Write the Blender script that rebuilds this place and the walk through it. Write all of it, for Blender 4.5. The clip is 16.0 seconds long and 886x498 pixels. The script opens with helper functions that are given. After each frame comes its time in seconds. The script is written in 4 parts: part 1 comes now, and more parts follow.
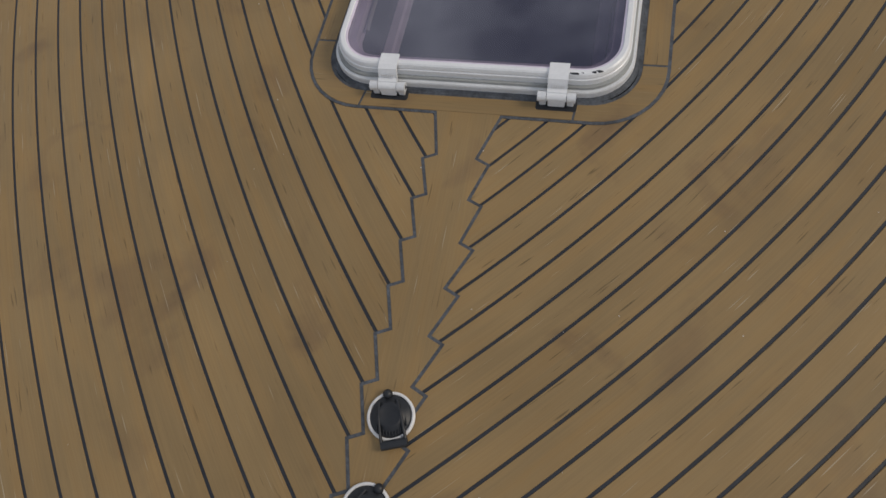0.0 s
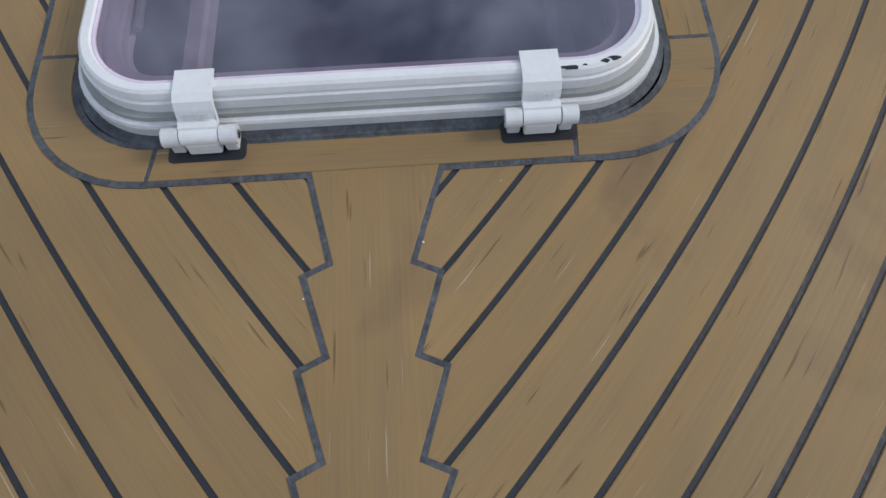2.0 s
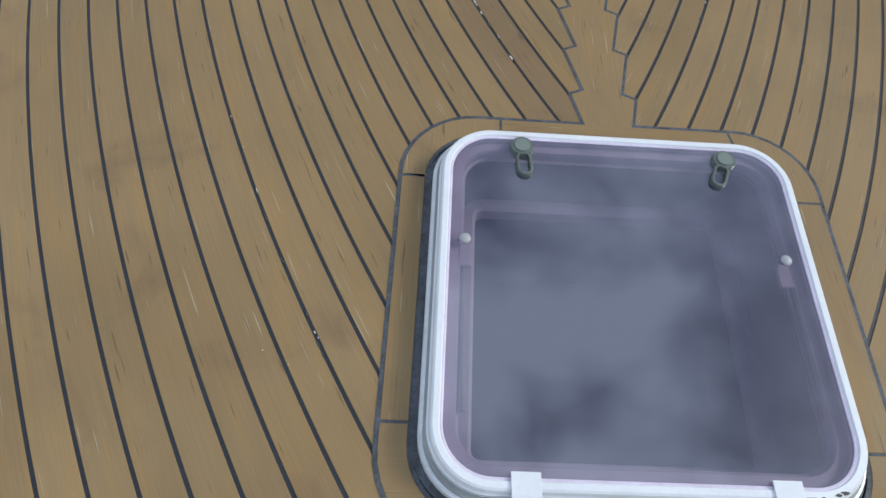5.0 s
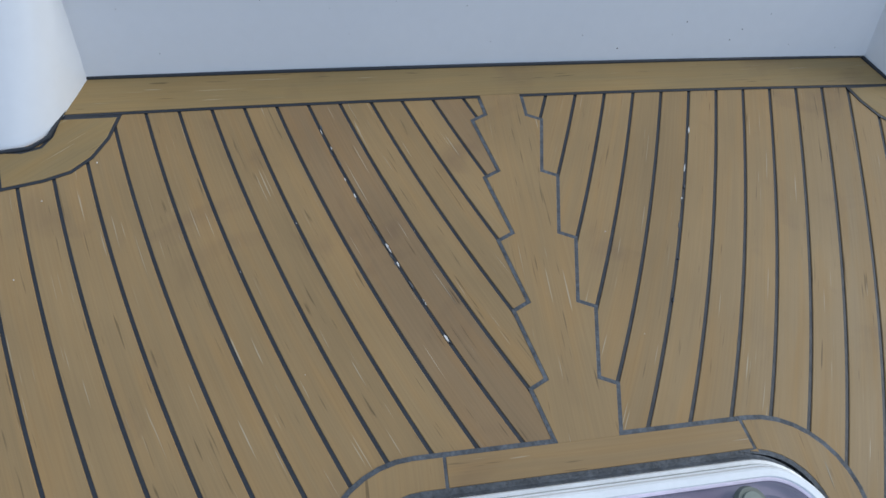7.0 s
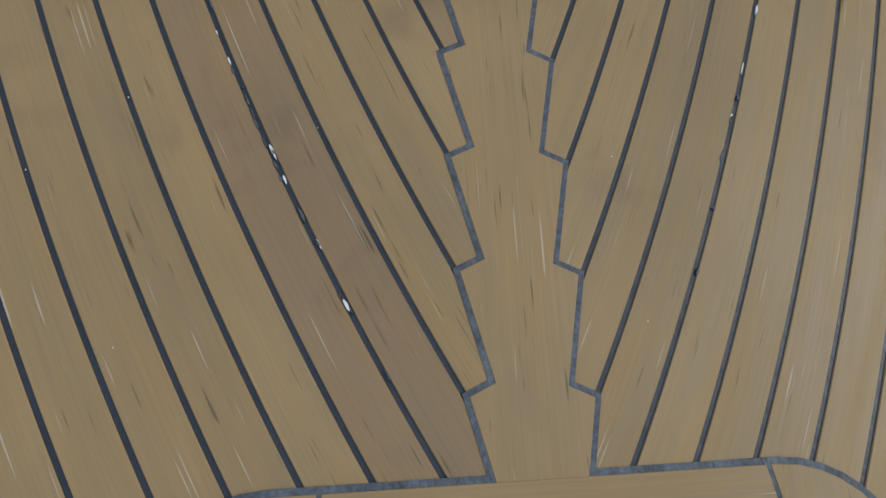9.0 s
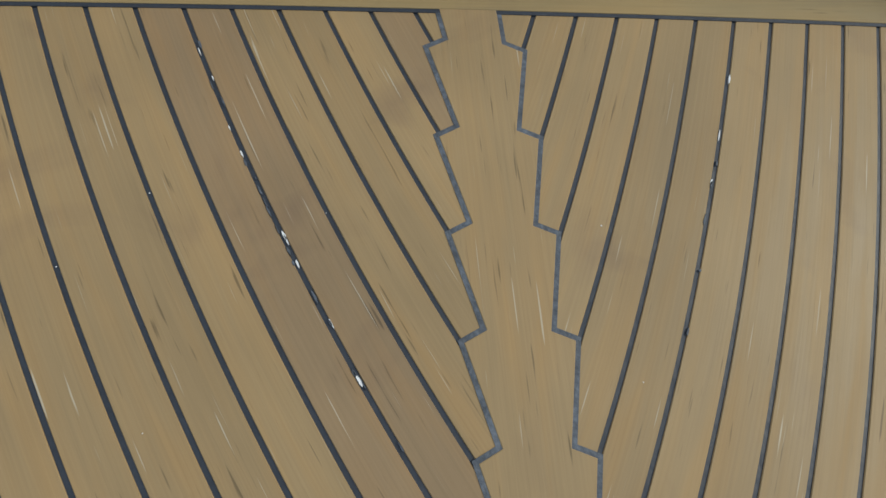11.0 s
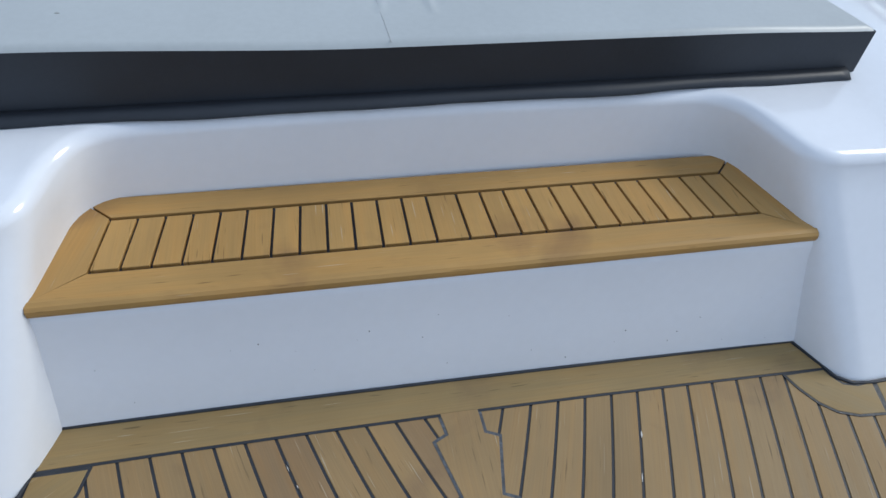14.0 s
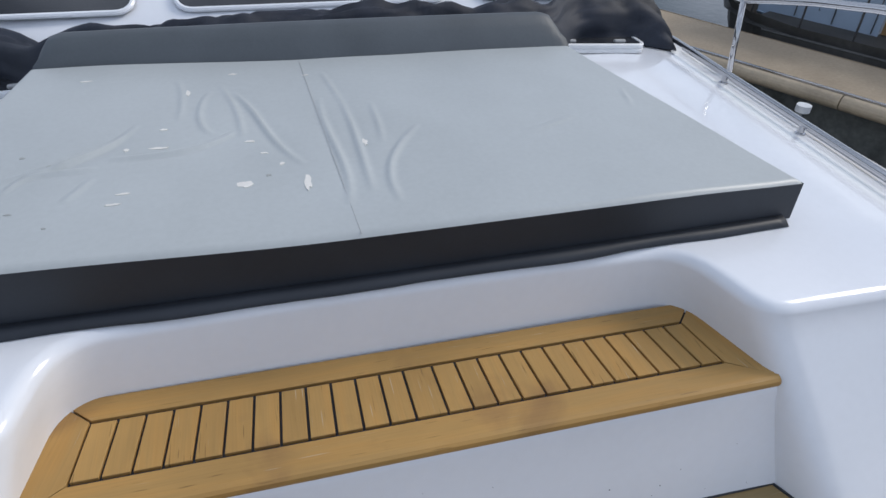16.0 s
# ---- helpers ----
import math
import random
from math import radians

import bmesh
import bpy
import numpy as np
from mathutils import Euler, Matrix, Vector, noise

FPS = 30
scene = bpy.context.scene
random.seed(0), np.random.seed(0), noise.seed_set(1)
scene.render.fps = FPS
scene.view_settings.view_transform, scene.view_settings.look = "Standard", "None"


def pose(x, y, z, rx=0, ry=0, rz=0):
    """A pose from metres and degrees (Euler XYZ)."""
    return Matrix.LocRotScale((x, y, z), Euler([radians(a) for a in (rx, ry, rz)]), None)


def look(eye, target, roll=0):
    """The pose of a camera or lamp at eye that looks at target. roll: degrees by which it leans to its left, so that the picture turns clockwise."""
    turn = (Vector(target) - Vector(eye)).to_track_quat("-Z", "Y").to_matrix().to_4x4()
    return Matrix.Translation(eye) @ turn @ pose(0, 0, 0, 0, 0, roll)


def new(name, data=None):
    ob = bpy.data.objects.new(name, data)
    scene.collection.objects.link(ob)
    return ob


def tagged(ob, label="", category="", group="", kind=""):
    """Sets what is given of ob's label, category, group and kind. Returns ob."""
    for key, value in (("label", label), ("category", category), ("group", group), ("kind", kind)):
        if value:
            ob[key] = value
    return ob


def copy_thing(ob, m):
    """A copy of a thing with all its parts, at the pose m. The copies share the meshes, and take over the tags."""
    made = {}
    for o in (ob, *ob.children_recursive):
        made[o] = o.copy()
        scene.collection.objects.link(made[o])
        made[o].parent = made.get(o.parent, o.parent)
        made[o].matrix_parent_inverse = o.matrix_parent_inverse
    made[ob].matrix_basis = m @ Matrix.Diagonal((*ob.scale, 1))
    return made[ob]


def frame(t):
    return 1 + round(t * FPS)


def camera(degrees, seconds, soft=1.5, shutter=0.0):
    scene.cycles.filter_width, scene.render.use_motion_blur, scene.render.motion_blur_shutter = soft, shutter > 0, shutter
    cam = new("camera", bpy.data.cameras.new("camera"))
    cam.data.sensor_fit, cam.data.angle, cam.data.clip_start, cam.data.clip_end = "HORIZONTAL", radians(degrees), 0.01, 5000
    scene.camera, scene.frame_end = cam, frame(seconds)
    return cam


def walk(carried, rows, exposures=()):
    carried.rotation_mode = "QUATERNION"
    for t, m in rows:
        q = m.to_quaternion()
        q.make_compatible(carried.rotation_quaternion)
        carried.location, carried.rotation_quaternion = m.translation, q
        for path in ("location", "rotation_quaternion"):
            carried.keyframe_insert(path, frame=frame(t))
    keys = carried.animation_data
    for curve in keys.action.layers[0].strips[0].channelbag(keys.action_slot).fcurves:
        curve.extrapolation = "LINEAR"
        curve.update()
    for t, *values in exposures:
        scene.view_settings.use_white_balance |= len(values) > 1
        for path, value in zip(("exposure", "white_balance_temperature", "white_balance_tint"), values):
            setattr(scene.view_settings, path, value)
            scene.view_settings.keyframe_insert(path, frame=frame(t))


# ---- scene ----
cam = camera(69.3, 16.0)
EXPOSURES = [(0, -0.66, 7500, 11), (1.5, -0.36, 6700, 9), (2.2, -0.34, 6650, 9), (3.5, -0.18, 6450, 8), (5, -0.08, 6350, 6), (7.5, -0.15, 6050, 5), (10.5, 0.02, 6500, 3), (11, 0.09, 6600, 2), (12.5, 0.03, 5700, 3), (14.5, -0.12, 6350, 7), (15.5, -0.18, 6500, 9), (16, -0.12, 6600, 10)]
PATH = [
    (0, (0.299, -0.934, 1.313), (-0.091, -0.162, -0.49), -17.9),
    (0.5, (0.263, -0.742, 1.26), (-0.016, 0.063, -0.55), -14.7),
    (1, (0.213, -0.539, 1.14), (0.008, 0.257, -0.683), -13.0),
    (1.5, (0.131, -0.455, 0.941), (0.151, 0.363, -0.884), -2.9),
    (2, (0.07, -0.414, 0.708), (0.117, 0.367, -1.133), -0.5),
    (2.5, (0.036, -0.384, 0.653), (0.068, 0.379, -1.195), -0.1),
    (3, (-0.028, -0.376, 0.741), (-0.005, 0.426, -1.091), 0.8),
    (3.5, (-0.103, -0.391, 0.868), (-0.063, 0.473, -0.936), 2.1),
    (4, (-0.204, -0.401, 0.995), (-0.119, 0.542, -0.766), 5.6),
    (4.5, (-0.285, -0.301, 1.068), (-0.178, 0.716, -0.651), 6.2),
    (5, (-0.396, -0.098, 1.116), (-0.31, 0.919, -0.604), 7.0),
    (5.2, (-0.39, -0.09, 1.128), (-0.425, 0.964, -0.572), 2.0),
    (7.3, (-0.31, 0.817, 1.099), (-0.003, 1.674, -0.682), 12.7),
    (7.5, (-0.294, 0.831, 1.087), (0.013, 1.663, -0.705), 15.4),
    (8, (-0.267, 0.842, 1.08), (0.024, 1.57, -0.76), 19.8),
    (8.2, (-0.248, 0.863, 1.032), (0.048, 1.538, -0.827), 22.7),
    (10.3, (-0.12, 1.106, 0.504), (0.139, 1.576, -1.423), 25.3),
    (10.5, (-0.116, 1.105, 0.514), (0.113, 1.594, -1.412), 21.8),
    (11, (-0.195, 1.023, 0.823), (0.112, 1.636, -1.055), 22.6),
    (11.5, (-0.232, 0.899, 1.055), (0.072, 1.726, -0.741), 16.1),
    (12, (-0.239, 0.891, 1.124), (0.096, 1.828, -0.611), 13.9),
    (12.5, (-0.248, 0.892, 1.217), (0.105, 1.937, -0.451), 11.2),
    (13, (-0.246, 0.901, 1.264), (0.113, 2.07, -0.319), 8.1),
    (13.5, (-0.242, 0.909, 1.31), (0.144, 2.172, -0.191), 6.7),
    (14, (-0.258, 0.928, 1.359), (0.099, 2.286, -0.065), 5.0),
    (14.5, (-0.255, 0.945, 1.402), (0.109, 2.393, 0.071), 2.4),
    (15, (-0.25, 0.945, 1.445), (0.132, 2.472, 0.211), 1.6),
    (15.5, (-0.24, 0.958, 1.488), (0.174, 2.505, 0.289), 0.4),
    (16, (-0.243, 0.984, 1.523), (0.22, 2.542, 0.356), 2.2),
]
walk(cam, [(t, look(e, g, r)) for t, e, g, r in PATH], EXPOSURES)

# ---- light ----
SUN_EL, SUN_AZ = radians(38), radians(82)
world = bpy.data.worlds.new("world")
scene.world = world
world.use_nodes = True
wn, wl = world.node_tree.nodes, world.node_tree.links
wn.clear()
w_out = wn.new("ShaderNodeOutputWorld")
w_bg = wn.new("ShaderNodeBackground")
w_sky = wn.new("ShaderNodeTexSky")
w_sky.sky_type, w_sky.sun_disc = "NISHITA", False
w_sky.sun_elevation, w_sky.sun_rotation = SUN_EL, SUN_AZ
w_tc = wn.new("ShaderNodeTexCoord")
w_map = wn.new("ShaderNodeMapping")
w_map.inputs["Scale"].default_value = (2.2, 2.2, 3.2)
w_noise = wn.new("ShaderNodeTexNoise")
w_noise.inputs["Scale"].default_value = 1.7
w_noise.inputs["Detail"].default_value = 7
w_noise.inputs["Roughness"].default_value = 0.55
w_noise.inputs["Distortion"].default_value = 0.25
w_ramp = wn.new("ShaderNodeValToRGB")
w_ramp.color_ramp.elements[0].position, w_ramp.color_ramp.elements[1].position = 0.34, 0.58
w_mix = wn.new("ShaderNodeMix")
w_mix.data_type = "RGBA"
w_mix.inputs[7].default_value = (9.8, 11.3, 14.2, 1)
wl.new(w_tc.outputs["Generated"], w_map.inputs["Vector"])
wl.new(w_map.outputs["Vector"], w_noise.inputs["Vector"])
wl.new(w_noise.outputs["Fac"], w_ramp.inputs["Fac"])
wl.new(w_ramp.outputs["Color"], w_mix.inputs[0])
wl.new(w_sky.outputs["Color"], w_mix.inputs[6])
wl.new(w_mix.outputs[2], w_bg.inputs["Color"])
w_bg.inputs["Strength"].default_value = 0.080
wl.new(w_bg.outputs["Background"], w_out.inputs["Surface"])

sun = new("sun", bpy.data.lights.new("sun", "SUN"))
sun.data.energy, sun.data.angle, sun.data.color = 1.8, radians(20), (1.0, 0.95, 0.88)
sun_dir = Vector((math.sin(SUN_AZ) * math.cos(SUN_EL), math.cos(SUN_AZ) * math.cos(SUN_EL), math.sin(SUN_EL)))
sun.matrix_world = look(sun_dir * 20, (0, 0, 0))


# ---- materials ----
def mat(name, color, rough=0.5, metal=0.0, scale=8.0, amount=0.12, fine=120.0, fine_amount=0.04, bump=0.0, bump_scale=60.0,
        spec=0.5, vary=0.0, coat=0.0):
    """A surface of one colour with broad and fine variation, and fine relief."""
    m = bpy.data.materials.new(name)
    m.use_nodes = True
    n, l = m.node_tree.nodes, m.node_tree.links
    b = n["Principled BSDF"]
    b.inputs["Roughness"].default_value, b.inputs["Metallic"].default_value = rough, metal
    b.inputs["Specular IOR Level"].default_value = spec
    b.inputs["Coat Weight"].default_value = coat
    tc = n.new("ShaderNodeTexCoord")
    last = None
    value = None
    for sc, am in ((scale, amount), (fine, fine_amount)):
        no = n.new("ShaderNodeTexNoise")
        no.inputs["Scale"].default_value, no.inputs["Detail"].default_value = sc, 4
        l.new(tc.outputs["Object"], no.inputs["Vector"])
        mr = n.new("ShaderNodeMapRange")
        mr.inputs["From Min"].default_value, mr.inputs["From Max"].default_value = 0.25, 0.75
        mr.inputs["To Min"].default_value, mr.inputs["To Max"].default_value = 1 - am, 1 + am
        l.new(no.outputs["Fac"], mr.inputs["Value"])
        if value is None:
            value = mr.outputs["Result"]
        else:
            mu = n.new("ShaderNodeMath")
            mu.operation = "MULTIPLY"
            l.new(value, mu.inputs[0])
            l.new(mr.outputs["Result"], mu.inputs[1])
            value = mu.outputs[0]
    if vary:
        oi = n.new("ShaderNodeObjectInfo")
        mr = n.new("ShaderNodeMapRange")
        mr.inputs["To Min"].default_value, mr.inputs["To Max"].default_value = 1 - vary, 1 + vary
        l.new(oi.outputs["Random"], mr.inputs["Value"])
        mu = n.new("ShaderNodeMath")
        mu.operation = "MULTIPLY"
        l.new(value, mu.inputs[0])
        l.new(mr.outputs["Result"], mu.inputs[1])
        value = mu.outputs[0]
    hv = n.new("ShaderNodeVectorMath")
    hv.operation = "SCALE"
    hv.inputs[0].default_value = color
    l.new(value, hv.inputs["Scale"])
    l.new(hv.outputs["Vector"], b.inputs["Base Color"])
    if bump:
        no = n.new("ShaderNodeTexNoise")
        no.inputs["Scale"].default_value, no.inputs["Detail"].default_value = bump_scale, 5
        l.new(tc.outputs["Object"], no.inputs["Vector"])
        bp = n.new("ShaderNodeBump")
        bp.inputs["Strength"].default_value, bp.inputs["Distance"].default_value = bump, 0.004
        l.new(no.outputs["Fac"], bp.inputs["Height"])
        l.new(bp.outputs["Normal"], b.inputs["Normal"])
    return m


def teak(name, color, vary=0.07, rough=0.55):
    """Oiled teak: grain along U, shaded from plank to plank, with dark streaks, pale scratches and damp patches."""
    m = bpy.data.materials.new(name)
    m.use_nodes = True
    n, l = m.node_tree.nodes, m.node_tree.links
    b = n["Principled BSDF"]
    b.inputs["Specular IOR Level"].default_value = 0.35
    uv = n.new("ShaderNodeUVMap")
    uv.uv_map = "UVMap"
    tc = n.new("ShaderNodeTexCoord")
    oi = n.new("ShaderNodeObjectInfo")
    off = n.new("ShaderNodeVectorMath")
    off.operation = "ADD"
    k = n.new("ShaderNodeMath")
    k.operation = "MULTIPLY"
    k.inputs[1].default_value = 37.0
    l.new(oi.outputs["Random"], k.inputs[0])
    l.new(uv.outputs["UV"], off.inputs[0])
    l.new(k.outputs[0], off.inputs[1])

    def stretched(su, sv, detail, distortion=0.0):
        mp = n.new("ShaderNodeMapping")
        mp.inputs["Scale"].default_value = (su, sv, 1)
        no = n.new("ShaderNodeTexNoise")
        no.inputs["Scale"].default_value, no.inputs["Detail"].default_value = 1.0, detail
        no.inputs["Distortion"].default_value = distortion
        l.new(off.outputs["Vector"], mp.inputs["Vector"])
        l.new(mp.outputs["Vector"], no.inputs["Vector"])
        return no.outputs["Fac"]

    def ranged(value, a, c, lo, hi):
        mr = n.new("ShaderNodeMapRange")
        for key, v in (("From Min", a), ("From Max", c), ("To Min", lo), ("To Max", hi)):
            mr.inputs[key].default_value = v
        l.new(value, mr.inputs["Value"])
        return mr.outputs["Result"]

    def times(a, c):
        mu = n.new("ShaderNodeMath")
        mu.operation = "MULTIPLY"
        l.new(a, mu.inputs[0])
        l.new(c, mu.inputs[1])
        return mu.outputs[0]

    grain = stretched(6, 260, 3)
    broad = stretched(3.5, 30, 3, 0.4)
    streak = stretched(11, 170, 1)
    scratch = stretched(9, 300, 0)
    world_no = n.new("ShaderNodeTexNoise")
    world_no.inputs["Scale"].default_value, world_no.inputs["Detail"].default_value = 2.6, 3
    l.new(tc.outputs["Object"], world_no.inputs["Vector"])
    v = times(ranged(grain, 0.3, 0.7, 0.95, 1.05), ranged(broad, 0.3, 0.7, 0.93, 1.07))
    v = times(v, ranged(world_no.outputs["Fac"], 0.3, 0.7, 0.88, 1.08))
    v = times(v, ranged(oi.outputs["Random"], 0, 1, 1 - vary, 1 + vary))
    v = times(v, ranged(streak, 0.70, 0.78, 1.0, 0.55))
    tone = n.new("ShaderNodeMix")
    tone.data_type = "RGBA"
    tone.inputs[6].default_value = (*color, 1)
    tone.inputs[7].default_value = (color[0] * 1.0, color[1] * 0.94, color[2] * 0.86, 1)
    l.new(ranged(broad, 0.42, 0.72, 0, 1), tone.inputs[0])
    patch_no = n.new("ShaderNodeTexNoise")
    patch_no.inputs["Scale"].default_value, patch_no.inputs["Detail"].default_value = 4.5, 4
    patch_no.inputs["Distortion"].default_value = 0.6
    l.new(tc.outputs["Object"], patch_no.inputs["Vector"])
    stain = n.new("ShaderNodeMix")
    stain.data_type = "RGBA"
    stain.inputs[7].default_value = (color[0] * 0.66, color[1] * 0.62, color[2] * 0.72, 1)
    l.new(ranged(patch_no.outputs["Fac"], 0.58, 0.80, 0, 1), stain.inputs[0])
    l.new(tone.outputs[2], stain.inputs[6])
    sc = n.new("ShaderNodeVectorMath")
    sc.operation = "SCALE"
    l.new(stain.outputs[2], sc.inputs[0])
    l.new(v, sc.inputs["Scale"])
    pale = n.new("ShaderNodeMix")
    pale.data_type = "RGBA"
    pale.inputs[7].default_value = (0.5, 0.44, 0.33, 1)
    l.new(ranged(scratch, 0.80, 0.86, 0, 0.6), pale.inputs[0])
    l.new(sc.outputs["Vector"], pale.inputs[6])
    l.new(pale.outputs[2], b.inputs["Base Color"])
    l.new(ranged(broad, 0.3, 0.7, rough - 0.08, rough + 0.1), b.inputs["Roughness"])
    bp = n.new("ShaderNodeBump")
    bp.inputs["Strength"].default_value, bp.inputs["Distance"].default_value = 0.12, 0.002
    l.new(grain, bp.inputs["Height"])
    l.new(bp.outputs["Normal"], b.inputs["Normal"])
    return m


TEAK = teak("teak", (0.312, 0.208, 0.096))
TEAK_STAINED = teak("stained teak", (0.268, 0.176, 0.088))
TEAK_DAMP = teak("damp teak", (0.280, 0.196, 0.086))
TEAK_STEP = teak("teak step", (0.43, 0.255, 0.085), 0.05)
CAULK = mat("caulk", (0.022, 0.026, 0.034), 0.5, amount=0.25, scale=14, fine_amount=0.15, fine=160, bump=0.3, bump_scale=90)
CAULK_OLD = mat("old caulk", (0.075, 0.083, 0.095), 0.65, amount=0.45, scale=30, fine_amount=0.35, fine=140, bump=0.6, bump_scale=140)
GEL = mat("gelcoat", (0.82, 0.84, 0.88), 0.16, amount=0.02, scale=2.5, fine_amount=0.01, fine=40, bump=0.02, bump_scale=14, coat=0.3)
ALU = mat("painted aluminium", (0.84, 0.85, 0.86), 0.3, metal=0.0, amount=0.05, scale=12, fine_amount=0.03, bump=0.04)
ALU_SIDE = mat("anodised aluminium", (0.78, 0.79, 0.80), 0.38, metal=0.15, amount=0.10, scale=14, fine_amount=0.06, bump=0.05)
STEEL = mat("stainless steel", (0.50, 0.50, 0.51), 0.12, metal=1.0, amount=0.05, fine_amount=0.03)
RUBBER = mat("black rubber", (0.018, 0.02, 0.024), 0.45, amount=0.2, fine_amount=0.1, bump=0.2)
PLASTIC_WHITE = mat("white plastic", (0.76, 0.75, 0.74), 0.35, amount=0.05, scale=30)
HANDLE = mat("olive grey plastic", (0.13, 0.15, 0.13), 0.4, amount=0.15, scale=40)
HANDLE_CAP = mat("pale olive plastic", (0.20, 0.23, 0.20), 0.4, amount=0.1, scale=40)
KNOB = mat("grey plastic", (0.42, 0.42, 0.42), 0.4, amount=0.1, scale=40)
LAVENDER = mat("lavender seal", (0.74, 0.66, 0.78), 0.5, amount=0.12, scale=18, fine_amount=0.06)
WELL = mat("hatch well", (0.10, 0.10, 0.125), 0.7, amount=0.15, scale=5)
# near-black throughout: the lack of light below deck is put into this colour
CABIN_DIM = mat("cabin interior, dimness in colour", (0.05, 0.05, 0.065), 0.8, amount=0.2, scale=2)
VINYL = mat("pale grey vinyl", (0.43, 0.458, 0.462), 0.40, amount=0.05, scale=3, fine_amount=0.03, fine=60, bump=0.05, bump_scale=30)
VINYL_DARK = mat("charcoal vinyl", (0.022, 0.027, 0.036), 0.5, amount=0.15, scale=6, bump=0.1)
BACKREST = mat("slate grey vinyl", (0.085, 0.098, 0.11), 0.55, amount=0.12, scale=5, bump=0.1)
CANVAS = mat("black canvas", (0.016, 0.021, 0.034), 0.7, amount=0.35, scale=5, fine_amount=0.15, bump=0.3, bump_scale=20)
FOAM = mat("exposed foam", (0.72, 0.70, 0.66), 0.9, amount=0.1)
SCUFF = mat("scuffed vinyl backing", (0.36, 0.37, 0.36), 0.8, amount=0.2)
CONCRETE = mat("dock decking", (0.38, 0.30, 0.21), 0.85, amount=0.16, scale=1.6, fine_amount=0.10, fine=25, bump=0.2)
DOCK_EDGE = mat("dock edge", (0.42, 0.34, 0.24), 0.6, amount=0.15, scale=2, fine_amount=0.1, fine=20)
PILE = mat("dark sheet pile", (0.085, 0.09, 0.085), 0.8, amount=0.5, scale=2.5, fine_amount=0.25, fine=18, bump=0.3)
BARGE_BLACK = mat("black barge paint", (0.05, 0.05, 0.048), 0.5, amount=0.4, scale=1.5, fine_amount=0.2, fine=14, bump=0.15)
BARGE_DECK = mat("barge deck", (0.06, 0.058, 0.055), 0.8, amount=0.3, scale=2)
BARGE_BLUE = mat("blue grey paint", (0.30, 0.38, 0.48), 0.5, amount=0.08, scale=2)
WOOD_DOOR = mat("varnished boards", (0.35, 0.22, 0.10), 0.5, amount=0.25, scale=5)
WATER = mat("harbour water", (0.010, 0.014, 0.012), 0.06, amount=0.3, scale=0.6, bump=0.5, bump_scale=5)
QUAY = mat("quay stone", (0.25, 0.23, 0.20), 0.9, amount=0.2, scale=0.8)
WINDOW = mat("tinted window", (0.03, 0.032, 0.036), 0.05, amount=0.1, coat=0.5)


def acrylic():
    m = bpy.data.materials.new("smoked acrylic")
    m.use_nodes = True
    n, l = m.node_tree.nodes, m.node_tree.links
    n.clear()
    out = n.new("ShaderNodeOutputMaterial")
    tr = n.new("ShaderNodeBsdfTransparent")
    tr.inputs["Color"].default_value = (0.56, 0.53, 0.64, 1)
    gl = n.new("ShaderNodeBsdfGlossy")
    gl.inputs["Roughness"].default_value = 0.03
    gl.inputs["Color"].default_value = (0.92, 0.92, 1.0, 1)
    df = n.new("ShaderNodeBsdfDiffuse")
    df.inputs["Color"].default_value = (0.15, 0.14, 0.20, 1)
    fr = n.new("ShaderNodeFresnel")
    fr.inputs["IOR"].default_value = 2.5
    a, b = n.new("ShaderNodeMixShader"), n.new("ShaderNodeMixShader")
    a.inputs[0].default_value = 0.36
    l.new(tr.outputs[0], a.inputs[1])
    l.new(df.outputs[0], a.inputs[2])
    l.new(fr.outputs[0], b.inputs[0])
    l.new(a.outputs[0], b.inputs[1])
    l.new(gl.outputs[0], b.inputs[2])
    l.new(b.outputs[0], out.inputs["Surface"])
    return m


ACRYLIC = acrylic()


# ---- shape helpers ----
from mathutils.geometry import tessellate_polygon


def link(name, bm, material, parent=None, label="", smooth=False, kind="", materials=()):
    me = bpy.data.meshes.new(name)
    bmesh.ops.recalc_face_normals(bm, faces=bm.faces)
    if smooth:
        for f in bm.faces:
            f.smooth = True
    bm.to_mesh(me)
    bm.free()
    me.materials.append(material)
    for m in materials:
        me.materials.append(m)
    ob = new(name, me)
    if parent is not None:
        ob.parent = parent
    return tagged(ob, label=label, kind=kind)


def empty(name, label, category, group="", kind=""):
    return tagged(new(name), label, category, group, kind)


def slab(points, z0, z1, bevel=0.0, direction=None):
    """A flat piece with the outline points, from z0 up to z1, with a small chamfer and with U along direction."""
    bm = bmesh.new()
    pts = [Vector((p[0], p[1], 0)) for p in points]
    area = sum(a.x * b.y - b.x * a.y for a, b in zip(pts, pts[1:] + pts[:1]))
    if area < 0:
        pts.reverse()
    rings = [(0, z0), (0, z1 - bevel), (bevel, z1)] if bevel else [(0, z0), (0, z1)]
    loops = []
    for inset, z in rings:
        loops.append([bm.verts.new((p[0], p[1], z)) for p in (outset(pts, -inset) if inset else pts)])
    for lo, hi in zip(loops, loops[1:]):
        for i in range(len(lo)):
            j = (i + 1) % len(lo)
            bm.faces.new((lo[i], lo[j], hi[j], hi[i]))
    for tri in tessellate_polygon([[Vector((v.co.x, v.co.y, 0)) for v in loops[-1]]]):
        bm.faces.new([loops[-1][i] for i in tri])
    flat_uv(bm, direction or (0, 1))
    return bm


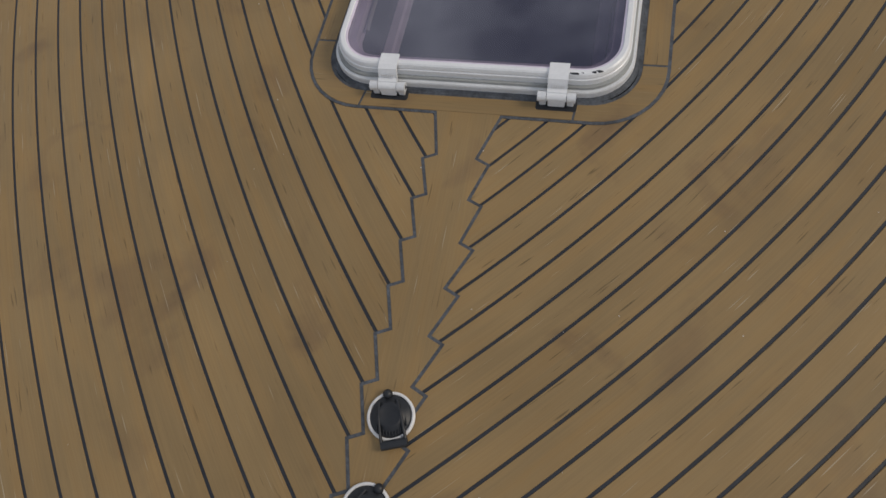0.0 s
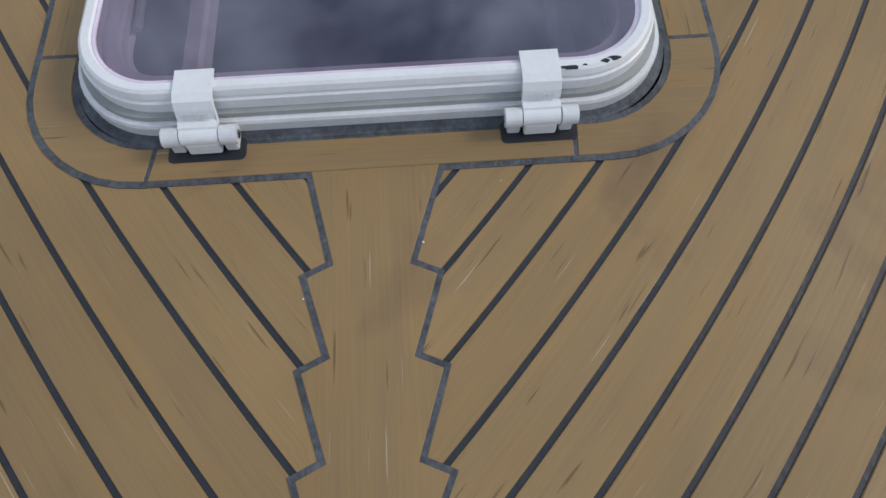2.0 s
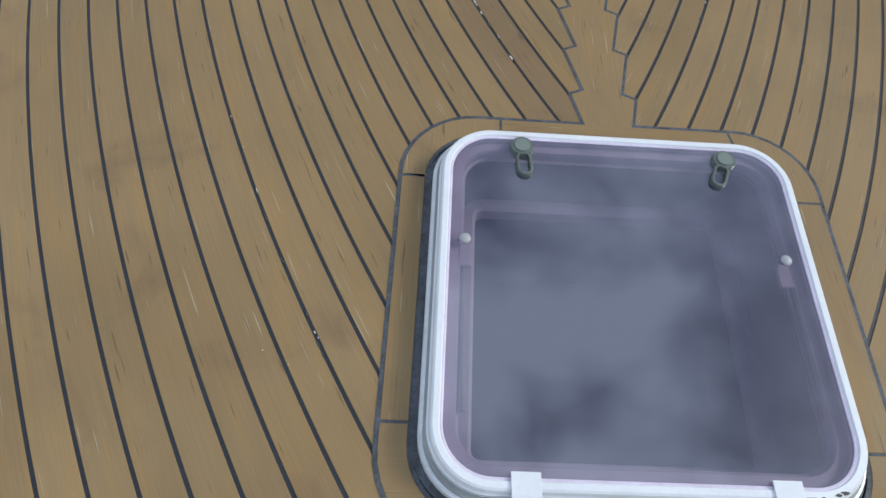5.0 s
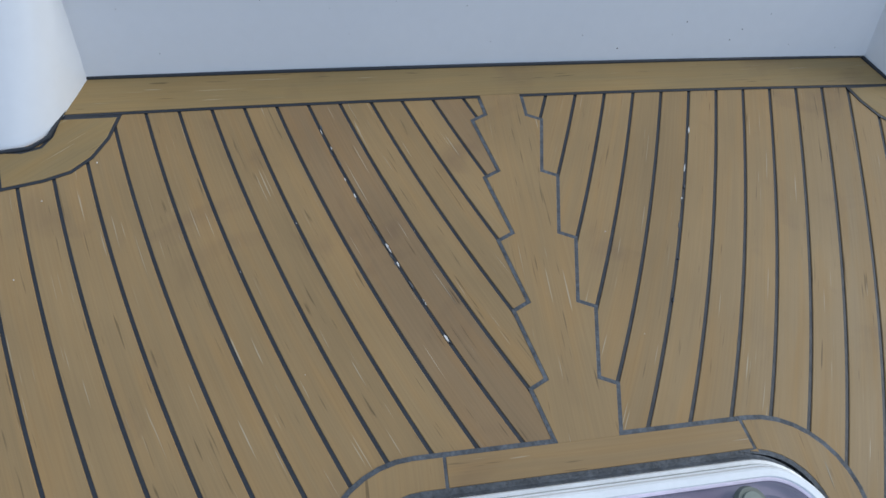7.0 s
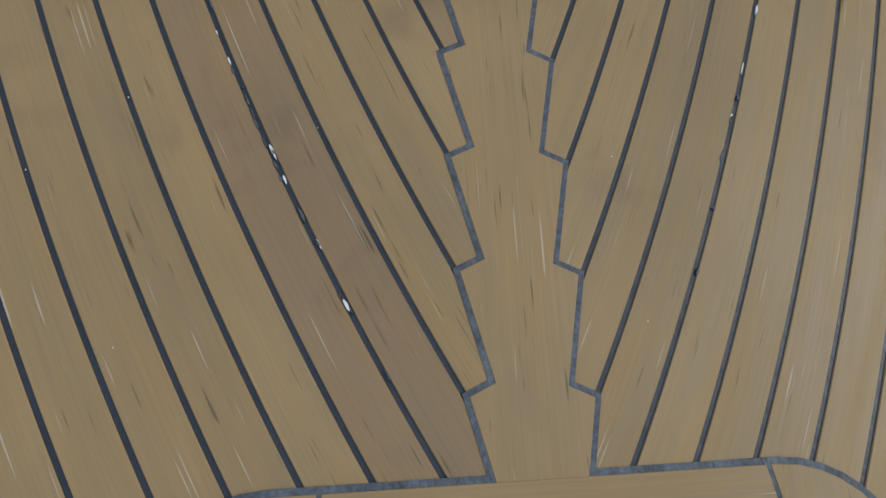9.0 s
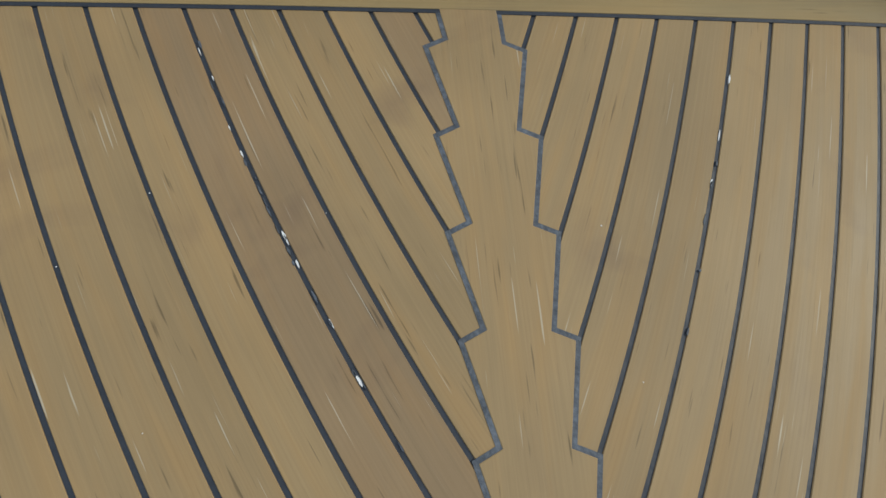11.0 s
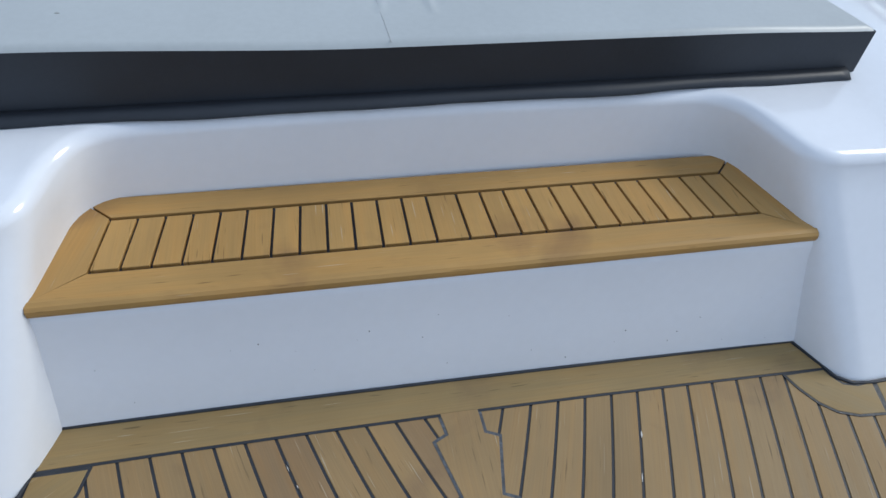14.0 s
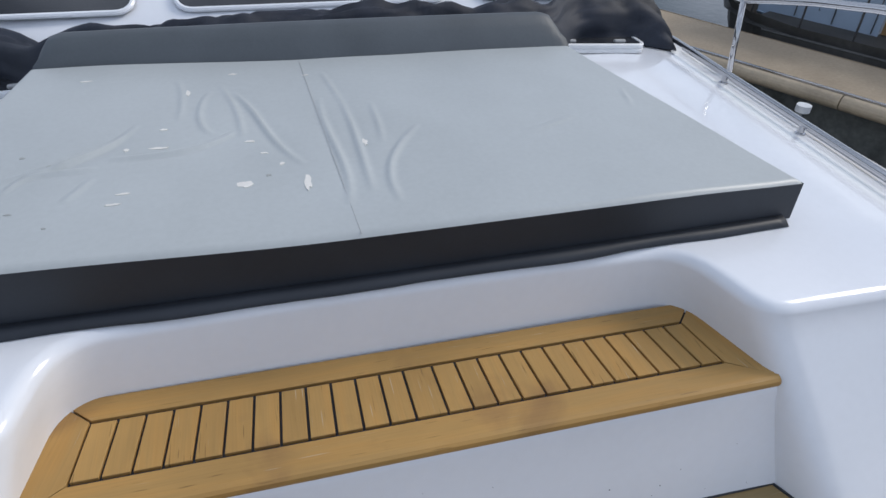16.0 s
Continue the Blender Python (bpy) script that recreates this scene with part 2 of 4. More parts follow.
def flat_uv(bm, direction):
    uv = bm.loops.layers.uv.new("UVMap")
    dx, dy = direction
    for f in bm.faces:
        for lp in f.loops:
            c = lp.vert.co
            lp[uv].uv = (c.x * dx + c.y * dy + c.z, -c.x * dy + c.y * dx)


def outset(pts, d):
    """The outline pts (counter-clockwise) moved outwards by d."""
    out = []
    n = len(pts)
    for i in range(n):
        p = Vector((pts[i][0], pts[i][1], 0))
        a = (p - Vector((pts[i - 1][0], pts[i - 1][1], 0)))
        b = (Vector((pts[(i + 1) % n][0], pts[(i + 1) % n][1], 0)) - p)
        a = a.normalized() if a.length > 1e-9 else b.normalized()
        b = b.normalized() if b.length > 1e-9 else a
        na, nb = Vector((a.y, -a.x, 0)), Vector((b.y, -b.x, 0))
        m = na + nb
        m = m.normalized() if m.length > 1e-6 else na
        out.append(p + m * (d / max(0.35, m.dot(na))))
    return out


def box(bm, x0, x1, y0, y1, z0, z1, bevel=0.0, segments=2, turn=None):
    made = bmesh.ops.create_cube(bm, size=1)["verts"]
    for v in made:
        v.co = Vector(((x0 + x1) / 2 + v.co.x * (x1 - x0), (y0 + y1) / 2 + v.co.y * (y1 - y0), (z0 + z1) / 2 + v.co.z * (z1 - z0)))
        if turn is not None:
            v.co = turn @ v.co
    if bevel:
        es = list({e for v in made for e in v.link_edges})
        bmesh.ops.bevel(bm, geom=es, offset=bevel, segments=segments, affect="EDGES", profile=0.5)


def rod(bm, a, b, r, seg=14, caps=True):
    a, b = Vector(a), Vector(b)
    q = (b - a).to_track_quat("Z", "Y").to_matrix().to_4x4()
    bmesh.ops.create_cone(bm, cap_ends=caps, segments=seg, radius1=r, radius2=r, depth=(b - a).length,
                          matrix=Matrix.Translation((a + b) / 2) @ q)


def tube(bm, pts, r, seg=12):
    """A round bar along pts."""
    rings = []
    pts = [Vector(p) for p in pts]
    for i, p in enumerate(pts):
        d = (pts[min(i + 1, len(pts) - 1)] - pts[max(i - 1, 0)]).normalized()
        u = d.cross(Vector((0, 0, 1)))
        u = u.normalized() if u.length > 1e-4 else Vector((1, 0, 0))
        w = u.cross(d)
        rings.append([bm.verts.new(p + r * (math.cos(t) * u + math.sin(t) * w)) for t in np.arange(seg) * 2 * math.pi / seg])
    for a, b in zip(rings, rings[1:]):
        for i in range(seg):
            j = (i + 1) % seg
            bm.faces.new((a[i], a[j], b[j], b[i]))
    bm.faces.new(rings[0][::-1])
    bm.faces.new(rings[-1])


def round_rect(x0, x1, y0, y1, r, seg=12):
    """A rounded rectangle, counter-clockwise from the near left."""
    pts = []
    for cx, cy, a in ((x0 + r, y0 + r, 180), (x1 - r, y0 + r, 270), (x1 - r, y1 - r, 0), (x0 + r, y1 - r, 90)):
        for i in range(seg + 1):
            t = radians(a + 90 * i / seg)
            pts.append((cx + r * math.cos(t), cy + r * math.sin(t)))
    return pts


def ring_sweep(outline, profile, close=False):
    """Sweeps a profile of (inset, z) round a closed outline."""
    bm = bmesh.new()
    loops = []
    for inset, z in profile:
        loops.append([bm.verts.new((p[0], p[1], z)) for p in (outset(outline, -inset) if inset else outline)])
    pairs = list(zip(loops, loops[1:]))
    if close:
        pairs.append((loops[-1], loops[0]))
    for lo, hi in pairs:
        for i in range(len(lo)):
            j = (i + 1) % len(lo)
            bm.faces.new((lo[i], lo[j], hi[j], hi[i]))
    return bm


# ---- the run of the deck planks ----
def powers(x, y, c):
    k, s = 0, 0
    for i in range(5):
        for j in range(5 - i):
            s = s + c[k] * x ** i * y ** j
            k += 1
    return s


LEFT_RUN = [-0.8603, -8.1238, 0.4197, 0.0251, 0.026, -10.7879, -1.3853, -0.4583, -0.0099, 0.7622, 0.0232, -0.1346, -0.098, 0.0996, -0.0595]
RIGHT_RUN = [-1.2251, -9.3361, 1.0419, 0.2474, -0.115, 10.3507, 1.4825, 0.5838, -0.147, 1.4259, 0.2128, -0.2041, -0.4323, -0.1028, 0.0641]


def smooth01(v, a, b):
    t = np.clip((v - a) / (b - a), 0, 1)
    return t * t * (3 - 2 * t)


def seam_number(side, x, y):
    """Which seam passes through a place: the seams run parallel to the hull's side, one plank apart."""
    if side < 0:
        near, far = powers(x, y, LEFT_RUN), (np.hypot(x - 5.1386, y - 3.5093) - 6.3141) / 0.0693
    else:
        near, far = powers(x, y, RIGHT_RUN), (np.hypot(x + 3.1907, y - 2.6909) - 4.2695) / 0.0689
    w = np.maximum(smooth01(np.abs(x), 1.5, 2.1), smooth01(-y, 1.0, 1.7))
    return near * (1 - w) + far * w


GRID = np.linspace(-0.35, 3.2, 1200)


def seam_x(side, k, y):
    """Where seam k crosses the line y."""
    ks = np.maximum.accumulate(seam_number(side, side * GRID, np.full_like(GRID, y)) + np.arange(len(GRID)) * 1e-7)
    return side * float(np.interp(k, ks, GRID))


def axis_x(y):
    """The middle of the king planks."""
    return 0.0015 + 0.055 * (y + 0.14) if y < 0.45 else 0.034 - 0.032 * (y - 1.03)


KMAX = 24
HOLE = (-0.37, 0.425, 0.062, 0.852)


def deck_rows(y0, y1, step=0.03):
    return [y0 + (y1 - y0) * i / max(1, round((y1 - y0) / step)) for i in range(max(1, round((y1 - y0) / step)) + 1)]


BOW = -4.2
BANDS = ((BOW, 0.056, False), (0.056, 0.858, True), (0.858, 1.70, False))


def plank_pieces(side, k):
    """The plank between the seams k and k + 1, as runs of (y, inner x, outer x)."""
    gap = 0.052
    runs, run = [], []
    for y0, y1, hole in BANDS:
        for y in deck_rows(y0, y1):
            limit = (HOLE[0] if side < 0 else HOLE[1]) if hole else axis_x(y)
            a, b = seam_x(side, k + gap, y), seam_x(side, k + 1 - gap, y)
            ca, cb = (min(a, limit), min(b, limit)) if side < 0 else (max(a, limit), max(b, limit))
            if abs(ca - cb) < 0.004:
                if len(run) > 1:
                    runs.append(run)
                run = []
                continue
            if run and abs(run[-1][0] - y) < 1e-6:
                if abs(run[-1][1] - ca) > 0.002 or abs(run[-1][2] - cb) > 0.002:
                    if len(run) > 1:
                        runs.append(run)
                    run = [(y, ca, cb)]
                continue
            run.append((y, ca, cb))
    if len(run) > 1:
        runs.append(run)
    return runs


def plank_mesh(run, side):
    bm = bmesh.new()
    uv = bm.loops.layers.uv.new("UVMap")
    rows, along, last = [], 0.0, None
    for y, a, b in run:
        mid = Vector(((a + b) / 2, y))
        if last is not None:
            along += (mid - last).length
        last = mid
        c = 0.0011 * (1 if b > a else -1)
        rows.append(([bm.verts.new(v) for v in ((a, y, -0.008), (a, y, -0.0012), (a + c, y, 0), (b - c, y, 0), (b, y, -0.0012), (b, y, -0.008))], along))
    vs = (-0.008, 0, 0.001, 0.064, 0.065, 0.073)
    for (r0, u0), (r1, u1) in zip(rows, rows[1:]):
        for i in range(5):
            f = bm.faces.new((r0[i], r0[i + 1], r1[i + 1], r1[i]))
            for lp, q in zip(f.loops, ((u0, vs[i]), (u0, vs[i + 1]), (u1, vs[i + 1]), (u1, vs[i]))):
                lp[uv].uv = q
    for r, u in (rows[0], rows[-1]):
        f = bm.faces.new(r)
        for lp in f.loops:
            lp[uv].uv = (u, lp.vert.co.x)
    return bm


# ---- the large structure ----
def coach_top(x, y):
    return 0.524 - 0.015 * x * x - 0.2 * max(0.0, abs(x) - 1.3) ** 2 + 0.03 * (y - 2.2)


def wall_outline(z):
    """The forward face of the coachroof at a height, left to right, with the recess for the step."""
    u = z / 0.46
    def mirror(x):
        return 0.036 - (x - 0.036) * 1.0
    p1 = Vector((1.015 - 0.285 * z, 1.60 + 0.66 * z))
    p2 = Vector((0.80 + 0.10 * z if z < 0.31 else 0.831 - 0.2 * (z - 0.31), 2.15 + 0.08 * z))
    out = Vector((1.95, 1.66 + 0.66 * z))
    right = [out, Vector((1.45, 1.615 + 0.66 * z))]
    for c, a, b, r, n in ((p1, right[-1], p2, 0.085, 10), (p2, p1, Vector((0, p2.y)), 0.10, 10)):
        da, db = (a - c).normalized(), (b - c).normalized()
        s, e = c + da * r, c + db * r
        for i in range(n + 1):
            t = i / n
            right.append(s * (1 - t) ** 2 + c * 2 * t * (1 - t) + e * t * t)
    pts = []
    dense = []
    for a, b in zip(right, right[1:] + [Vector((0.036, p2.y))]):
        m = max(1, int((b - a).length / 0.06))
        m = {True: m}[True]
        dense.append((a, b, m))
    return dense


def coachroof():
    base = [m for _, _, m in wall_outline(0.0)]

    def line(z):
        pts = []
        for (a, b, _), m in zip(wall_outline(z), base):
            for i in range(m):
                pts.append(a + (b - a) * (i / m))
        pts.append(wall_outline(z)[-1][1])
        left = [Vector((0.072 - p.x - 0.030 * min(1, max(0, (p.y - 1.78) / 0.3)) * (1 if p.x > 0.3 else 0), p.y)) for p in pts]
        return left + pts[-2::-1]

    r = 0.035
    bm = bmesh.new()
    levels = []
    h0 = line(0.0)
    top_line = line(0.46)
    n = len(h0)
    for j in range(9):
        f = j / 8
        row = []
        for i in range(n):
            zt = coach_top(top_line[i].x, top_line[i].y) - r
            z = zt * f
            # the outline at this height, by its share
            row.append((i, z))
        levels.append(row)
    cache = {}

    def at(i, z):
        key = round(z, 3)
        if key not in cache:
            cache[key] = line(key)
        return cache[key][i]

    rows = [[bm.verts.new((*at(i, z), z)) for i, z in row] for row in levels]
    normal = []
    for i in range(n):
        d = (top_line[min(i + 1, n - 1)] - top_line[max(i - 1, 0)]).normalized()
        normal.append(Vector((-d.y, d.x)))
    lead = [at(i, levels[-1][i][1]) for i in range(n)]
    for j in range(1, 7):
        a = radians(90 * j / 6)
        row = []
        for i in range(n):
            p = lead[i] + normal[i] * r * (1 - math.cos(a))
            row.append(bm.verts.new((p.x, p.y, levels[-1][i][1] + r * math.sin(a))))
        rows.append(row)
    last = [v.co.copy() for v in rows[-1]]
    for j in range(1, 31):
        t = (j / 30) ** 1.3
        row = []
        for c in last:
            y = c.y + (6.5 - c.y) * t
            z0 = c.z - coach_top(c.x, c.y)
            row.append(bm.verts.new((c.x, y, coach_top(c.x, y) + z0 * max(0, 1 - (y - c.y) / 0.2))))
        rows.append(row)
    for lo, hi in zip(rows, rows[1:]):
        for i in range(n - 1):
            bm.faces.new((lo[i], lo[i + 1], hi[i + 1], hi[i]))
    # the outer sides, down to the hull
    for i, s in ((0, -1), (n - 1, 1)):
        edge = [row[i] for row in rows]
        low = [bm.verts.new((v.co.x + s * 0.004, v.co.y, -0.05)) for v in edge]
        for a, b, c, d in zip(edge, edge[1:], low[1:], low):
            bm.faces.new((a, b, c, d))
    bmesh.ops.remove_doubles(bm, verts=bm.verts, dist=0.0005)
    return link("coachroof", bm, GEL, label="glossy white moulded coachroof with a recess for the teak step", smooth=True, kind="structure")


coachroof()


def step_body():
    """The moulded riser, leaning aft, with a rounded top edge."""
    prof = [(1.748, -0.03), (1.757, 0.012), (1.80, 0.13), (1.839, 0.245), (1.844, 0.268), (1.850, 0.283), (1.860, 0.2915), (1.876, 0.2945), (2.2, 0.295)]
    bm = bmesh.new()
    rows = []
    for y, z in prof:
        u = min(1.0, max(0.0, z / 0.28))
        rows.append([bm.verts.new((x, y + (0.0205 - 0.019 * x - 0.012 * x * x) * (1 - u) - 0.009 * x * u, z + 0.016 * u)) for x in np.linspace(-0.93, 1.0, 20)])
    for a, b in zip(rows, rows[1:]):
        for i in range(19):
            bm.faces.new((a[i], a[i + 1], b[i + 1], b[i]))
    return link("step_riser", bm, GEL, label="glossy white moulded step riser under the teak tread", smooth=True, kind="structure")


step_body()


def hull():
    """The sides, parallel to the outermost plank, and a narrow white edge."""
    bm = bmesh.new()
    for side in (-1, 1):
        ys = [y for y in deck_rows(BOW, 1.62, 0.08)]
        pts = [Vector((seam_x(side, KMAX, y), y)) for y in ys]
        pts = [p for p in pts if p.x * side > axis_x(p.y) * side + 0.01]
        pts += [Vector((side * x, y)) for x, y in ((abs(seam_x(side, KMAX, 1.62)) + 0.02, 2.2), (abs(seam_x(side, KMAX, 1.62)) + 0.02, 4.0), (abs(seam_x(side, KMAX, 1.62)), 6.5))]
        rows = []
        for dx, z in ((0.0, 0.002), (0.03, 0.018), (0.09, 0.018), (0.12, -0.01), (0.10, -0.5), (0.0, -2.2)):
            rows.append([bm.verts.new((p.x + side * dx, p.y, z)) for p in pts])
        for a, b in zip(rows, rows[1:]):
            for i in range(len(a) - 1):
                bm.faces.new((a[i], a[i + 1], b[i + 1], b[i]))
    return link("hull", bm, GEL, label="white yacht hull side", smooth=True, kind="structure")


hull()


def side_decks():
    for side in (-1, 1):
        bm = bmesh.new()
        edge = seam_x(side, KMAX, 1.62) + side * 0.03
        box(bm, min(side * 1.90, edge), max(side * 1.90, edge), 1.655, 6.5, -0.06, -0.002)
        link("side_deck", bm, GEL, label="white side deck", kind="structure")


side_decks()


def caulk_bed():
    bm = bmesh.new()
    for y0, y1, hole in BANDS:
        rows = []
        for y in deck_rows(y0, y1, 0.06):
            l, r = seam_x(-1, KMAX, y), seam_x(1, KMAX, y)
            l, r = min(l, axis_x(y)), max(r, axis_x(y))
            if r - l < 0.02:
                continue
            rows.append((y, l, r))
        for (ya, la, ra), (yb, lb, rb) in zip(rows, rows[1:]):
            spans = (((la, HOLE[0]), (lb, HOLE[0])), ((HOLE[1], ra), (HOLE[1], rb))) if hole else (((la, ra), (lb, rb)),)
            for (a, b), (c, d) in spans:
                bm.faces.new([bm.verts.new(v) for v in ((a, ya, -0.0022), (b, ya, -0.0022), (d, yb, -0.0022), (c, yb, -0.0022))])
    bmesh.ops.remove_doubles(bm, verts=bm.verts, dist=0.0002)
    return link("deck_caulking", bm, CAULK, label="black rubber caulking between the deck planks", kind="structure")


deck = empty("teak_deck", "laid teak foredeck with black caulked seams, weathered", "deck", kind="structure")
caulk_bed()


# ---- king planks ----
def king_outline(seams, y0, y1):
    forward = seams[0] > 0
    sides = {}
    for side in (-1, 1):
        pts = []
        for k in seams:
            if forward:
                y = -0.1385 - 0.1125 * (k - 1) + (0.0 if side < 0 else -0.004)
                x = -0.075 + 0.036 * y if side < 0 else 0.084 + 0.125 * min(0, y + 0.36)
            else:
                y = (1.012 if side < 0 else 1.005) + 0.151 * (-8 - k)
                x = (-0.046 if side < 0 else 0.116) + (-0.003 if side < 0 else -0.0045) * (-8 - k)
            pts.append((y, x))
            pts.append((y + 0.015, x - side * 0.032))
        if forward:
            pts.append((0.035, -0.082 if side < 0 else 0.106))
        else:
            pts.append((1.70, -0.037 if side < 0 else 0.064))
        pts.sort()
        # cut at the ends
        out = []
        for a, b in zip(pts, pts[1:]):
            if a[0] < y0 < b[0]:
                t = (y0 - a[0]) / (b[0] - a[0])
                out.append((y0, a[1] + (b[1] - a[1]) * t))
            if y0 <= a[0] <= y1:
                out.append(a)
            if a[0] < y1 < b[0]:
                t = (y1 - a[0]) / (b[0] - a[0])
                out.append((y1, a[1] + (b[1] - a[1]) * t))
        sides[side] = sorted(set(out))
    return [Vector((x, y)) for y, x in sides[1]] + [Vector((x, y)) for y, x in reversed(sides[-1])]


def king_plank(seams, y0, y1, label):
    o = [(p.x, p.y) for p in king_outline(seams, y0, y1)]
    link("caulking", slab(outset(o, 0.0035), -0.006, 0.0008), CAULK_OLD, deck)
    link("king_plank", slab(outset(o, -0.0038), -0.006, 0.0016, 0.0008, (0, 1)), TEAK, deck, label)


king_plank(range(1, 17), -1.9, 0.03, "notched teak king plank forward of the hatch")
king_plank(range(-12, -5), 0.89, 1.695, "notched teak king plank between hatch and step")

# ---- margin planks at the step ----
MID = 0.036


MARGINS = []


def margin(points, name="margin_plank", direction=(1, 0)):
    MARGINS.append(name)
    link("caulking", slab(outset(ccw(points), 0.0032), -0.006, 0.0011 + 0.00012 * len(MARGINS)), CAULK, deck)
    link(name, slab(outset(ccw(points), -0.0035), -0.006, 0.0026, 0.0008, direction), TEAK_DAMP, deck)


def ccw(points):
    pts = [Vector((p[0], p[1], 0)) for p in points]
    area = sum(a.x * b.y - b.x * a.y for a, b in zip(pts, pts[1:] + pts[:1]))
    return pts if area > 0 else pts[::-1]


def margin_line(x):
    return 1.681 - 0.014 * x - 0.012 * x * x


def wall_foot(x):
    return 1.7745 - 0.018 * x - 0.006 * x * x


margin([(x, margin_line(x)) for x in (-0.925, -0.6, -0.3, 0.0, 0.3, 0.6, 0.995)] + [(x, wall_foot(x)) for x in (0.950, 0.6, 0.3, 0.0, -0.3, -0.6, -0.885)])
for side in (-1, 1):
    def at(x, y):
        return (MID + side * (x - MID), y)
    lift = 0.009 if side < 0 else 0.0
    curve = [(0.872, 1.655 + (0.022 if side < 0 else 0)), (0.888, 1.612 + lift), (0.915, 1.565 + lift), (0.950, 1.533 + lift), (1.0, 1.515 + lift), (1.075, 1.509)]
    wall = [(1.098, 1.600), (1.05, 1.596), (1.015, 1.606), (0.998, 1.632), (0.990, 1.655 + (0.022 if side < 0 else 0))]
    margin([at(*p) for p in curve + wall], direction=(side * 0.8, -0.6))
    margin([at(1.081, 1.509), at(1.50, 1.520), at(1.50, 1.612), at(1.104, 1.600)])
    margin([at(1.506, 1.520), at(1.93, 1.56), at(1.93, 1.655), at(1.506, 1.612)])


# ---- the frame of planks round the hatch ----
def shear(p):
    return (p[0] + 0.02 * (p[1] - 0.45), p[1])


def surround():
    X0, X1, Y0, Y1, R = -0.441, 0.488, 0.0, 0.917, 0.165
    x0, x1, y0, y1, r = -0.386, 0.424, 0.052, 0.862, 0.12

    def arc(cx, cy, rr, a0, a1, n=9):
        return [(cx + rr * math.cos(radians(a0 + (a1 - a0) * i / n)), cy + rr * math.sin(radians(a0 + (a1 - a0) * i / n))) for i in range(n + 1)]
    jn, jf, jl, jr = (-0.27, 0.275), (-0.224, 0.310), (0.208, 0.742), (0.182, 0.723)
    pieces = [
        [(jn[0], Y0), (jn[1], Y0), (jn[1] + 0.004, y0), (jn[0] + 0.008, y0)],
        [(jf[0], Y1), (jf[1], Y1), (jf[1] + 0.012, y1), (jf[0], y1)],
        [(X0, jl[0]), (X0, jl[1]), (x0, jl[1]), (x0, jl[0])],
        [(X1, jr[0]), (X1, jr[1]), (x1, jr[1]), (x1, jr[0])],
        [(jn[0], Y0)] + arc(X0 + R, Y0 + R, R, 270, 180) + [(X0, jl[0]), (x0, jl[0])] + arc(x0 + r, y0 + r, r, 180, 270) + [(jn[0] + 0.008, y0)],
        [(jn[1], Y0)] + arc(X1 - R, Y0 + R, R, 270, 360) + [(X1, jr[0]), (x1, jr[0])] + arc(x1 - r, y0 + r, r, 360, 270) + [(jn[1] + 0.004, y0)],
        [(jf[0], Y1)] + arc(X0 + R, Y1 - R, R, 90, 180) + [(X0, jl[1]), (x0, jl[1])] + arc(x0 + r, y1 - r, r, 180, 90) + [(jf[0], y1)],
        [(jf[1], Y1)] + arc(X1 - R, Y1 - R, R, 90, 0) + [(X1, jr[1]), (x1, jr[1])] + arc(x1 - r, y1 - r, r, 0, 90) + [(jf[1] + 0.012, y1)],
    ]
    for i, p in enumerate(pieces):
        p = ccw([shear(q) for q in p])
        link("caulking", slab(outset(p, 0.0055), -0.006, 0.0011 + 0.00012 * i), CAULK_OLD, deck)
        link("border_plank", slab(outset(p, -0.0028), -0.006, 0.0028, 0.0008, (1, 0) if i in (0, 1, 4, 5) else (0, 1)), TEAK, deck)


surround()


